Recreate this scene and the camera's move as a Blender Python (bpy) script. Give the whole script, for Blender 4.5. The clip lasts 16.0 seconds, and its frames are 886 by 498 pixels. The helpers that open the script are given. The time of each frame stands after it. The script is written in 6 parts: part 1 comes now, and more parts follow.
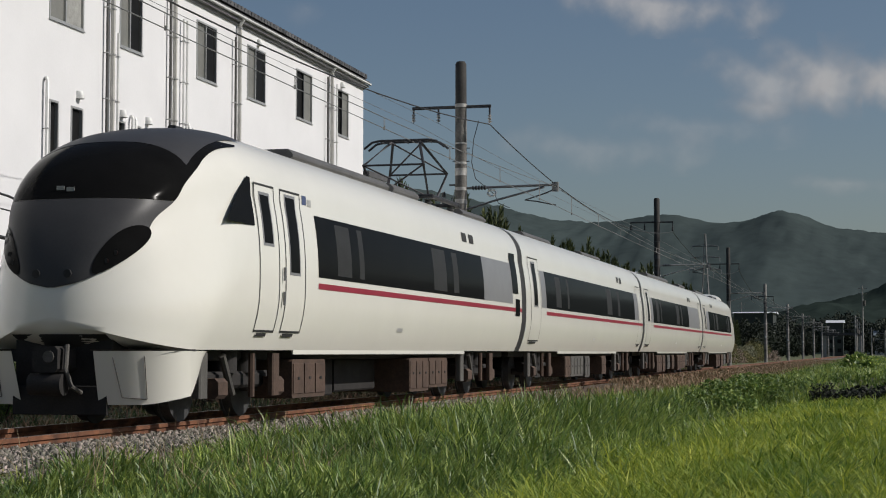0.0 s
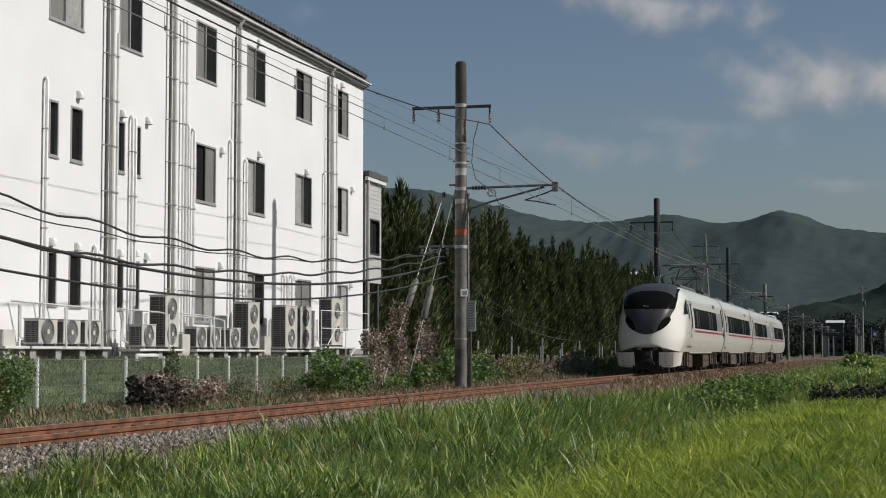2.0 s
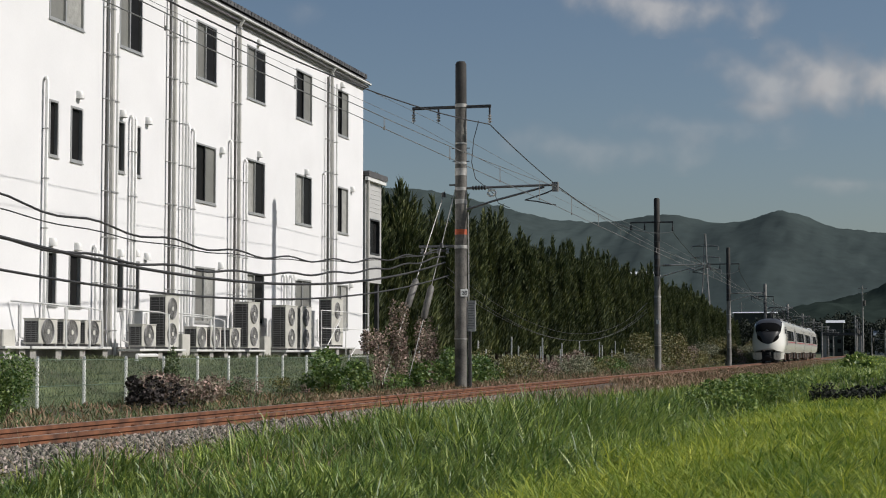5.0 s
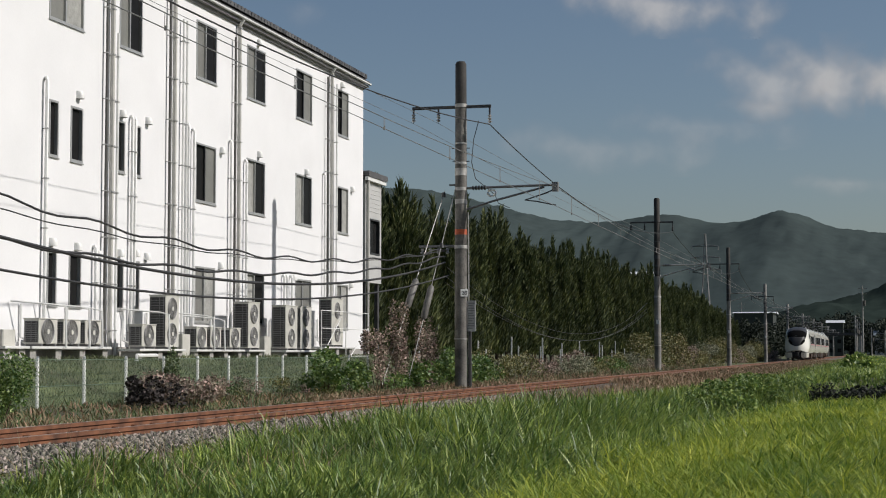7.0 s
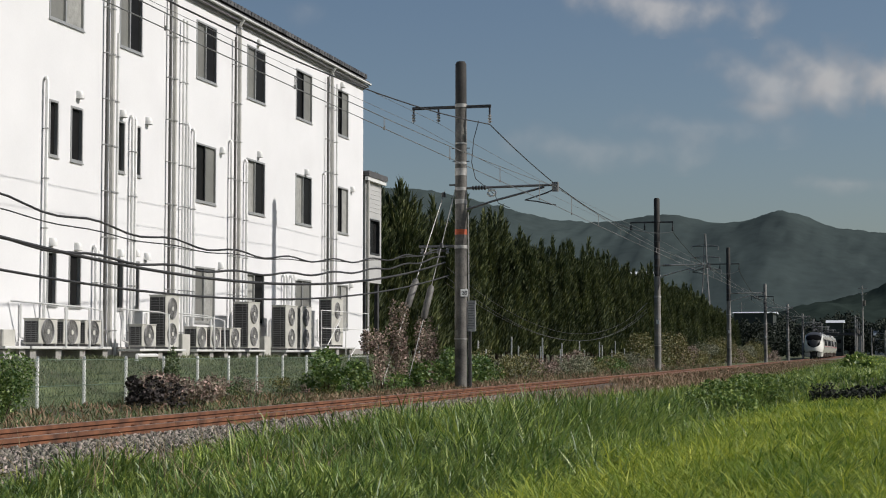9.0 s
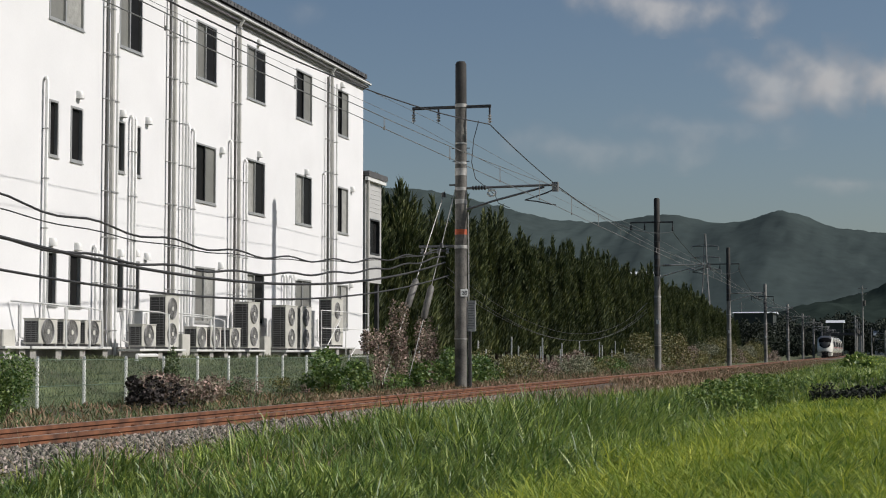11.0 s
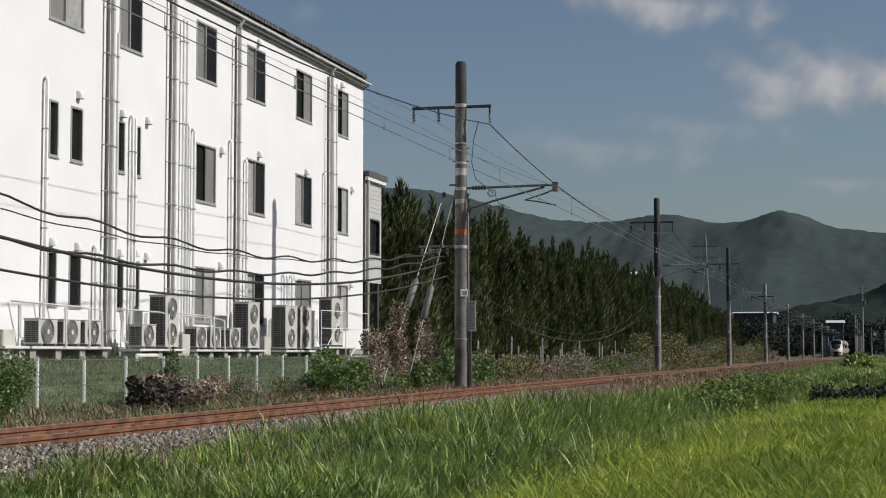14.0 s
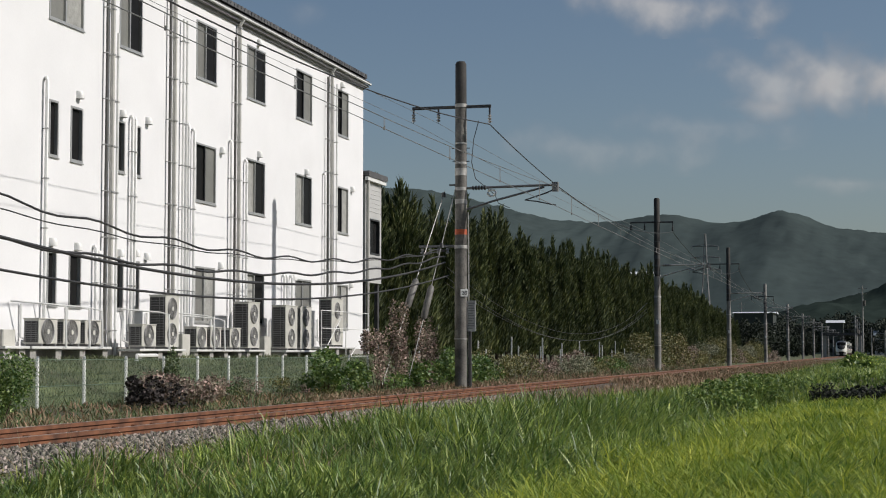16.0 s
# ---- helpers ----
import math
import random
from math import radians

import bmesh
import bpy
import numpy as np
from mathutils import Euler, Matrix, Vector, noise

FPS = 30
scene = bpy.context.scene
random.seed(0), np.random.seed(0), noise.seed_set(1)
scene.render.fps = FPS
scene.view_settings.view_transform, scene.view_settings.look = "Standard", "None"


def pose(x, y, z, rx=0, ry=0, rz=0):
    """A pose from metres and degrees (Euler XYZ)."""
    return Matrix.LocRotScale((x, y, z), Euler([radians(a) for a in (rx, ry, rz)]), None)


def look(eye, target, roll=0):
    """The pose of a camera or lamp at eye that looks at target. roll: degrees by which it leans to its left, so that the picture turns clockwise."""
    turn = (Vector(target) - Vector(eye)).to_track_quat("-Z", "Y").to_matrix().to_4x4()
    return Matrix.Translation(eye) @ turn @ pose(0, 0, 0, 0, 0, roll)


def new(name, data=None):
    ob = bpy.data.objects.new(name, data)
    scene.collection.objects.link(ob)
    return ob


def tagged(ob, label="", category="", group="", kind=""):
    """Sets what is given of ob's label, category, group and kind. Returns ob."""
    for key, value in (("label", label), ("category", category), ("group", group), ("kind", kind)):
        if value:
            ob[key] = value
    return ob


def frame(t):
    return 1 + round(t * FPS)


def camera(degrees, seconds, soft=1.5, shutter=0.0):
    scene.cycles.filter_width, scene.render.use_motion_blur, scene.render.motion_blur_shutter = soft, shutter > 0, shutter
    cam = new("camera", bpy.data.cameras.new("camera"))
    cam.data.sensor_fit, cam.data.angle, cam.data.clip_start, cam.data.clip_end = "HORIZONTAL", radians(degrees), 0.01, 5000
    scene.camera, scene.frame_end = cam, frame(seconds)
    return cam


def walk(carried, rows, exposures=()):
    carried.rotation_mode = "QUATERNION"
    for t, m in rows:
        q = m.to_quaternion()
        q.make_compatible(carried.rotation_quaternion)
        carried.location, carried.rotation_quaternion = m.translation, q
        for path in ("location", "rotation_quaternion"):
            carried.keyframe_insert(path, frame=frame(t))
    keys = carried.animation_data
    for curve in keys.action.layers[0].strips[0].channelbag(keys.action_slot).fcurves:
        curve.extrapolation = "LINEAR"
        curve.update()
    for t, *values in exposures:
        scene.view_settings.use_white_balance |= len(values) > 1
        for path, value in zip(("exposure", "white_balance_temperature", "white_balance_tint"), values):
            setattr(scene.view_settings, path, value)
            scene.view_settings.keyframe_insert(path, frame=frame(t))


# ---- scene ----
# ---- camera: stands still on the field path ----
cam = camera(29.49, 16.0, soft=1.05, shutter=0.0)
EYE = (0.0, 0.0, 0.885)
CAM_POSE = pose(EYE[0], EYE[1], EYE[2], 93.525, 0.0, 14.376)
walk(cam, [(0.0, CAM_POSE), (16.0, CAM_POSE)], exposures=[(0.0, -0.20, 6450, 11), (1.0, -0.18, 6450, 11), (2.0, -0.10, 6450, 11), (3.5, 0.0, 6450, 11), (16.0, 0.0, 6450, 11)])

# ---- daylight ----
SUN_WAY = Vector((0.75, 0.09, 0.551)).normalized()
world = bpy.data.worlds.new("sky")
scene.world = world
world.use_nodes = True
wn, wl = world.node_tree.nodes, world.node_tree.links
sky = wn.new("ShaderNodeTexSky")
sky.sky_type = "NISHITA"
sky.sun_disc = False
sky.sun_elevation = math.asin(SUN_WAY.z)
sky.sun_rotation = math.atan2(SUN_WAY.x, SUN_WAY.y)
sky.air_density, sky.dust_density, sky.ozone_density = 1.0, 1.3, 2.0
wn["Background"].inputs["Strength"].default_value = 0.066
wl.new(sky.outputs[0], wn["Background"].inputs[0])
sun = new("sun", bpy.data.lights.new("sun", "SUN"))
sun.data.energy, sun.data.angle, sun.data.color = 4.2, radians(0.5), (1.0, 0.955, 0.89)
sun.matrix_world = look(SUN_WAY * 50, (0, 0, 0))


# ---- materials ----
def mat(name, colour, rough=0.6, metal=0.0, vary=0.15, scale=3.0, fine=40.0, bump=0.15, island=0.0, per_object=0.0,
        second=None, spec=0.5, coat=0.0, translucent=0.0):
    """Paint, stone, metal or leaf with broad stains, fine grain and relief."""
    m = bpy.data.materials.new(name)
    m.use_nodes = True
    n, l = m.node_tree.nodes, m.node_tree.links
    b = n["Principled BSDF"]
    b.inputs["Roughness"].default_value = rough
    b.inputs["Metallic"].default_value = metal
    b.inputs["Specular IOR Level"].default_value = spec
    b.inputs["Coat Weight"].default_value = coat
    tc = n.new("ShaderNodeTexCoord")
    big, small = n.new("ShaderNodeTexNoise"), n.new("ShaderNodeTexNoise")
    big.inputs["Scale"].default_value, small.inputs["Scale"].default_value = scale, fine
    big.inputs["Detail"].default_value, small.inputs["Detail"].default_value = 5, 3
    for t in (big, small):
        l.new(tc.outputs["Object"], t.inputs["Vector"])
    ramp = n.new("ShaderNodeValToRGB")
    low = [c * (1 - vary * 1.6) for c in colour]
    high = [min(1, c * (1 + vary)) for c in (second or colour)]
    ramp.color_ramp.elements[0].position, ramp.color_ramp.elements[1].position = 0.3, 0.7
    ramp.color_ramp.elements[0].color, ramp.color_ramp.elements[1].color = (*low, 1), (*high, 1)
    l.new(big.outputs["Fac"], ramp.inputs["Fac"])
    mul = n.new("ShaderNodeMix")
    mul.data_type, mul.blend_type = "RGBA", "OVERLAY"
    mul.inputs["Factor"].default_value = min(1, vary * 2.2)
    l.new(ramp.outputs[0], mul.inputs["A"])
    l.new(small.outputs["Fac"], mul.inputs["B"])
    out = mul.outputs["Result"]
    if island or per_object:
        src = n.new("ShaderNodeNewGeometry").outputs["Random Per Island"] if island else n.new("ShaderNodeObjectInfo").outputs["Random"]
        mr = n.new("ShaderNodeMapRange")
        amount = island or per_object
        mr.inputs["To Min"].default_value, mr.inputs["To Max"].default_value = 1 - amount, 1 + amount
        l.new(src, mr.inputs["Value"])
        hsv = n.new("ShaderNodeHueSaturation")
        l.new(out, hsv.inputs["Color"])
        l.new(mr.outputs[0], hsv.inputs["Value"])
        mr2 = n.new("ShaderNodeMapRange")
        mr2.inputs["To Min"].default_value, mr2.inputs["To Max"].default_value = 0.5 + amount * 0.07, 0.5 - amount * 0.07
        l.new(src, mr2.inputs["Value"])
        l.new(mr2.outputs[0], hsv.inputs["Hue"])
        out = hsv.outputs[0]
    l.new(out, b.inputs["Base Color"])
    if bump:
        bp = n.new("ShaderNodeBump")
        bp.inputs["Strength"].default_value, bp.inputs["Distance"].default_value = bump, 0.02
        l.new(small.outputs["Fac"], bp.inputs["Height"])
        l.new(bp.outputs[0], b.inputs["Normal"])
    if translucent:
        tr = n.new("ShaderNodeBsdfTranslucent")
        l.new(out, tr.inputs["Color"])
        mx = n.new("ShaderNodeMixShader")
        mx.inputs[0].default_value = translucent
        l.new(b.outputs[0], mx.inputs[1])
        l.new(tr.outputs[0], mx.inputs[2])
        l.new(mx.outputs[0], n["Material Output"].inputs["Surface"])
    return m


M_WALL = mat("white_wall_coating", (0.69, 0.69, 0.695), 0.85, vary=0.03, scale=0.6, fine=25, bump=0.1)
M_GREYWALL = mat("grey_cladding", (0.42, 0.42, 0.41), 0.7, vary=0.06, scale=0.8, fine=20)
M_TILE = mat("dark_roof_tile", (0.085, 0.083, 0.083), 0.55, vary=0.25, scale=1.5, fine=18, island=0.4)
M_SOFFIT = mat("grey_soffit", (0.24, 0.24, 0.24), 0.8, vary=0.06)
M_GUTTER = mat("pale_gutter_plastic", (0.62, 0.62, 0.60), 0.45, vary=0.06)
M_PIPE = mat("white_plastic_pipe", (0.70, 0.70, 0.68), 0.45, vary=0.05)
M_PIPEGREY = mat("greyed_plastic_pipe", (0.43, 0.42, 0.39), 0.5, vary=0.08)
M_CONDUIT = mat("dark_grey_conduit", (0.075, 0.072, 0.066), 0.5, vary=0.12)
M_FRAME = mat("aluminium_frame", (0.42, 0.42, 0.41), 0.4, 0.5, vary=0.06)
M_GLASS = mat("dark_window_glass", (0.016, 0.016, 0.016), 0.1, vary=0.1, bump=0.0, spec=0.01)
M_SCREEN = mat("grey_window_screen", (0.17, 0.17, 0.155), 0.55, vary=0.12, scale=1.5)
M_CURTAIN = mat("pale_curtain", (0.30, 0.30, 0.28), 0.7, vary=0.15, scale=4)
M_AC = mat("ivory_painted_steel", (0.50, 0.49, 0.445), 0.5, vary=0.07)
M_DARK = mat("dark_plastic", (0.035, 0.035, 0.035), 0.5, vary=0.2)
M_FIN = mat("fin_metal", (0.20, 0.20, 0.20), 0.5, 0.4, vary=0.1)
M_CONCRETE = mat("concrete", (0.30, 0.29, 0.27), 0.9, vary=0.12, scale=1.2, fine=30, bump=0.3)
M_POLE = mat("weathered_concrete_pole", (0.105, 0.098, 0.088), 0.85, vary=0.25, scale=1.6, fine=22, bump=0.3, second=(0.17, 0.16, 0.145))
M_POLETOP = mat("sooty_concrete", (0.045, 0.042, 0.038), 0.85, vary=0.25, scale=1.6, fine=22, bump=0.3)
M_STEEL = mat("galvanised_steel", (0.20, 0.20, 0.20), 0.5, 0.6, vary=0.15, scale=4)
M_STEELDARK = mat("weathered_steel", (0.07, 0.07, 0.072), 0.6, 0.4, vary=0.2, scale=4)
M_PALEBAND = mat("pale_metal_band", (0.40, 0.39, 0.37), 0.5, 0.3, vary=0.15, scale=6)
M_ORANGE = mat("faded_orange_paint", (0.50, 0.10, 0.035), 0.7, vary=0.2, scale=6)
M_FARFOREST = mat("tree_belt_foliage", (0.028, 0.038, 0.024), 0.9, vary=0.3, scale=0.1, bump=0, island=0.4)
M_INSUL = mat("grey_porcelain", (0.30, 0.30, 0.30), 0.2, vary=0.08)
M_WIRE = mat("dark_cable", (0.028, 0.028, 0.028), 0.6, vary=0.2)
M_COPPER = mat("grey_contact_wire", (0.20, 0.20, 0.195), 0.5, 0.4, vary=0.2)
M_SIGN = mat("white_enamel", (0.72, 0.72, 0.70), 0.4, vary=0.06)
M_INK = mat("black_ink", (0.02, 0.02, 0.02), 0.6, vary=0.1)
M_RAIL = mat("rusty_rail_steel", (0.118, 0.046, 0.022), 0.75, 0.0, vary=0.3, scale=3, fine=60, second=(0.17, 0.068, 0.031))
M_RAILTOP = mat("worn_rail_head", (0.26, 0.20, 0.17), 0.35, 0.7, vary=0.2, scale=4)
M_BALLAST = mat("ballast_bed", (0.105, 0.078, 0.058), 0.95, vary=0.3, scale=8, fine=30, bump=0.8)
M_STONE = mat("grey_ballast_stone", (0.215, 0.196, 0.158), 0.9, vary=0.25, scale=9, fine=60, bump=0.3, island=0.85)
M_SLEEPER = mat("concrete_sleeper", (0.24, 0.19, 0.155), 0.9, vary=0.2, scale=4, fine=40)
M_EARTH = mat("earth_and_litter", (0.10, 0.085, 0.05), 0.95, vary=0.3, scale=0.7, fine=12, bump=0.6, second=(0.09, 0.11, 0.04))
M_LAWN = mat("lawn_grass_soil", (0.10, 0.13, 0.06), 0.95, vary=0.2, scale=0.8, fine=15, bump=0.6)
M_GRASS = mat("verge_grass", (0.102, 0.188, 0.035), 0.45, vary=0.25, scale=0.5, fine=20, bump=0, island=0.55, second=(0.21, 0.29, 0.064), translucent=0.32)
M_RICE = mat("ripening_rice", (0.145, 0.275, 0.030), 0.6, vary=0.2, scale=0.7, fine=20, bump=0, island=0.45, second=(0.315, 0.365, 0.050), translucent=0.38)
M_DRY = mat("dry_straw", (0.34, 0.26, 0.15), 0.7, vary=0.2, bump=0, island=0.35, translucent=0.2)
M_LEAF = mat("broad_leaf", (0.06, 0.125, 0.026), 0.45, vary=0.25, scale=2, bump=0, island=0.5, second=(0.115, 0.185, 0.045), translucent=0.25)
M_DEADLEAF = mat("withered_leaf", (0.14, 0.095, 0.07), 0.75, vary=0.25, scale=2, bump=0, island=0.65, second=(0.32, 0.26, 0.20), translucent=0.15)
M_PALELEAF = mat("dusty_leaf", (0.14, 0.165, 0.085), 0.6, second=(0.25, 0.25, 0.165), vary=0.25, scale=2, bump=0, island=0.5, translucent=0.2)
M_OLIVE = mat("olive_scrub_leaf", (0.15, 0.15, 0.05), 0.6, vary=0.25, scale=1, bump=0, island=0.5, translucent=0.2)
M_SCRUB = mat("brown_green_scrub_leaf", (0.125, 0.10, 0.045), 0.7, vary=0.25, scale=1, bump=0, island=0.5, second=(0.17, 0.165, 0.06), translucent=0.2)
M_KUDZU = mat("kudzu_leaf", (0.10, 0.175, 0.034), 0.6, vary=0.25, scale=2, bump=0, island=0.45, second=(0.16, 0.235, 0.055), translucent=0.3)
M_DARKLEAF = mat("dark_withered_leaf", (0.035, 0.028, 0.026), 0.8, vary=0.2, scale=2, bump=0, island=0.4)
M_NEEDLE = mat("cypress_foliage", (0.034, 0.056, 0.016), 0.75, vary=0.3, scale=0.5, bump=0, island=0.55, second=(0.080, 0.100, 0.031), translucent=0.2)
M_BARK = mat("brown_bark", (0.07, 0.05, 0.035), 0.9, vary=0.3, scale=6, bump=0.5)
# Distance haze is mixed into the range's blue-green; the foothill has less.
M_FOREST = mat("hazed_hill_forest", (0.052, 0.068, 0.068), 0.95, vary=0.09, scale=0.006, fine=0.06, bump=0, spec=0.0, second=(0.058, 0.076, 0.074))
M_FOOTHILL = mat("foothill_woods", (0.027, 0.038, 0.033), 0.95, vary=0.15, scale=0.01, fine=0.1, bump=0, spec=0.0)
M_FIELD = mat("far_field", (0.09, 0.15, 0.035), 0.95, vary=0.3, scale=0.05, fine=2.0, bump=0.3)
M_SHELL = mat("white_train_paint", (0.74, 0.725, 0.66), 0.22, vary=0.015, scale=0.8, fine=8, bump=0.0, coat=0.4)
M_SHELLGREY = mat("grey_train_paint", (0.20, 0.20, 0.205), 0.35, vary=0.05, bump=0.0)
M_NOSE = mat("charcoal_nose_paint", (0.050, 0.050, 0.052), 0.4, vary=0.05, bump=0.0, spec=0.2)
M_TRAINGLASS = mat("tinted_train_glass", (0.008, 0.008, 0.008), 0.14, vary=0.1, bump=0.0, spec=0.012)
M_ROOFGREY = mat("grey_train_roof", (0.085, 0.085, 0.085), 0.7, vary=0.12, scale=2)
M_RED = mat("dark_red_stripe", (0.26, 0.016, 0.035), 0.35, vary=0.05, bump=0.0)
M_GASKET = mat("black_rubber", (0.02, 0.02, 0.02), 0.7, vary=0.1)
# Soot black that also holds the shade beneath the cars.
M_UNDER = mat("sooty_shaded_underframe", (0.016, 0.014, 0.013), 0.8, vary=0.3, scale=4)
M_RUSTBOX = mat("dusty_brown_equipment_box", (0.075, 0.046, 0.032), 0.8, vary=0.2, scale=3, fine=25)
M_GREYBOX = mat("grey_equipment_box", (0.085, 0.08, 0.072), 0.75, vary=0.2, scale=3)
M_LAMP = mat("headlamp_glass", (0.30, 0.31, 0.32), 0.1, 0.4, vary=0.1, bump=0)
M_REDLENS = mat("red_lens", (0.014, 0.006, 0.006), 0.3, vary=0.1, bump=0)


# ---- mesh helpers ----
class Shape:
    """Collects the faces of one mesh."""

    def __init__(self):
        self.v, self.f = [], []

    def add(self, verts, faces):
        k = len(self.v)
        self.v += [tuple(p) for p in verts]
        self.f += [tuple(i + k for i in f) for f in faces]
        return self

    def box(self, x0, x1, y0, y1, z0, z1, m=None):
        vs = [Vector((x, y, z)) for x in (x0, x1) for y in (y0, y1) for z in (z0, z1)]
        if m:
            vs = [m @ p for p in vs]
        return self.add(vs, [(0, 1, 3, 2), (4, 6, 7, 5), (0, 4, 5, 1), (2, 3, 7, 6), (0, 2, 6, 4), (1, 5, 7, 3)])

    def bar(self, x0, x1, y0, y1, z0, z1, e=0.02):
        """A box with its long edges cut off, along its longest side."""
        d = [x1 - x0, y1 - y0, z1 - z0]
        a = d.index(max(d))
        lo, hi = [x0, y0, z0], [x1, y1, z1]
        p, q = [i for i in range(3) if i != a]
        ring = [(lo[p] + e, lo[q]), (hi[p] - e, lo[q]), (hi[p], lo[q] + e), (hi[p], hi[q] - e), (hi[p] - e, hi[q]), (lo[p] + e, hi[q]), (lo[p], hi[q] - e), (lo[p], lo[q] + e)]
        vs = []
        for end in (lo[a], hi[a]):
            for u, w in ring:
                c = [0, 0, 0]
                c[a], c[p], c[q] = end, u, w
                vs.append(c)
        return self.add(vs, [tuple(range(8)), tuple(range(8, 16))] + [(i, (i + 1) % 8, 8 + (i + 1) % 8, 8 + i) for i in range(8)])

    def tube(self, pts, r, n=8, caps=True):
        """A round rod along points; r a number or one for each point."""
        pts = [Vector(p) for p in pts]
        rs = r if isinstance(r, (list, tuple)) else [r] * len(pts)
        vs, side = [], None
        for i, p in enumerate(pts):
            d = (pts[min(i + 1, len(pts) - 1)] - pts[max(i - 1, 0)]).normalized()
            ref = Vector((0, 0, 1)) if abs(d.z) < 0.9 else Vector((1, 0, 0))
            a = d.cross(ref).normalized()
            b = d.cross(a).normalized()
            vs += [p + (a * math.cos(2 * math.pi * k / n) + b * math.sin(2 * math.pi * k / n)) * rs[i] for k in range(n)]
        fs = [(i * n + k, i * n + (k + 1) % n, (i + 1) * n + (k + 1) % n, (i + 1) * n + k) for i in range(len(pts) - 1) for k in range(n)]
        if caps:
            fs += [tuple(range(n)), tuple((len(pts) - 1) * n + k for k in range(n))]
        return self.add(vs, fs)

    def grid(self, fn, nu, nv, closed=False):
        vs = [fn(i / nu, j / nv) for i in range(nu + 1) for j in range(nv + 1)]
        w = nv + 1
        return self.add(vs, [(i * w + j, (i + 1) * w + j, (i + 1) * w + j + 1, i * w + j + 1) for i in range(nu) for j in range(nv)])

    def mesh(self, name, material, smooth=False):
        me = bpy.data.meshes.new(name)
        me.from_pydata(self.v, [], self.f)
        bm = bmesh.new()
        bm.from_mesh(me)
        bmesh.ops.recalc_face_normals(bm, faces=bm.faces)
        bm.to_mesh(me)
        bm.free()
        if smooth:
            me.polygons.foreach_set("use_smooth", [True] * len(me.polygons))
            me.set_sharp_from_angle(angle=radians(38))
        me.materials.append(material)
        me.update()
        return me


def part(name, shape, material, parent=None, label="", smooth=False, at=None):
    ob = new(name, shape.mesh(name, material, smooth))
    ob.parent = parent
    if at:
        ob.matrix_basis = at
    if label:
        ob["label"] = label
    return ob


def thing(name, x, y, z, label, category, group="", kind="", turn=0):
    ob = new(name)
    ob.empty_display_size = 0.2
    ob.matrix_basis = pose(x, y, z, 0, 0, turn)
    return tagged(ob, label, category, group, kind)


def cards(name, material, verts, faces):
    """A mesh straight from arrays: verts (n, 3), faces of 3 or 4 corners in one array."""
    me = bpy.data.meshes.new(name)
    k = faces.shape[1]
    me.vertices.add(len(verts))
    me.vertices.foreach_set("co", verts.astype(np.float32).ravel())
    me.loops.add(faces.size)
    me.loops.foreach_set("vertex_index", faces.astype(np.int32).ravel())
    me.polygons.add(len(faces))
    me.polygons.foreach_set("loop_start", np.arange(0, faces.size, k, dtype=np.int32))
    me.materials.append(material)
    me.update(calc_edges=True)
    return me


def blades(rng, x, y, z, length, width, lean, droop):
    """Curved, tapering blades that stand at the given roots."""
    n = len(x)
    a = rng.uniform(0, 2 * np.pi, n)
    dx, dy = np.cos(a), np.sin(a)
    sx, sy = -dy, dx
    turn = rng.uniform(-0.9, 0.9, n)
    sx, sy = sx * np.cos(turn) - dx * np.sin(turn), sy * np.cos(turn) - dy * np.sin(turn)
    rows = []
    for s, w in ((0.0, 0.8), (0.4, 1.0), (0.75, 0.7), (1.0, 0.0)):
        out = length * (lean * s + droop * s * s * 0.8)
        up = length * (s - droop * s * s * 0.55) * np.sqrt(np.maximum(0.05, 1 - lean * lean))
        cx, cy, cz = x + dx * out, y + dy * out, z + up
        for sign in ((-1, 1) if w else (0,)):
            rows.append(np.stack([cx + sign * sx * width * w / 2, cy + sign * sy * width * w / 2, cz], 1))
    v = np.stack(rows, 1).reshape(-1, 3)
    k = np.arange(n)[:, None] * 7
    f = np.concatenate([k + np.array([[0, 1, 3]]), k + np.array([[0, 3, 2]]), k + np.array([[2, 3, 5]]), k + np.array([[2, 5, 4]]), k + np.array([[4, 5, 6]])])
    return v, f


def leaves(rng, p, size, up=0.3, long=1.4):
    """Folded leaves of two halves at points p."""
    n = len(p)
    d = rng.normal(size=(n, 3))
    d[:, 2] = d[:, 2] * 0.6 + up
    d /= np.linalg.norm(d, axis=1)[:, None]
    s = np.cross(d, rng.normal(size=(n, 3)))
    s /= np.linalg.norm(s, axis=1)[:, None]
    h = np.cross(d, s)
    size = size * rng.uniform(0.6, 1.3, n)
    L, W = (size * long)[:, None], (size * 0.5)[:, None]
    base, tip = p, p + d * L
    a = p + d * L * 0.45 + s * W + h * W * 0.35
    b = p + d * L * 0.45 - s * W + h * W * 0.35
    v = np.stack([base, a, tip, b], 1).reshape(-1, 3)
    k = np.arange(n)[:, None] * 4
    return v, np.concatenate([k + np.array([[0, 1, 2]]), k + np.array([[0, 2, 3]])])


# ---- ground: one sheet from the field to the horizon ----
def smooth_step(a, b, t):
    t = min(1, max(0, (t - a) / (b - a)))
    return t * t * (3 - 2 * t)


TRACK_X = -9.24
BEND_Y, BEND = 60.0, 0.0026


def bend(y):
    """The line turns very slightly to one side past the first pole."""
    return BEND * max(0.0, y - BEND_Y)


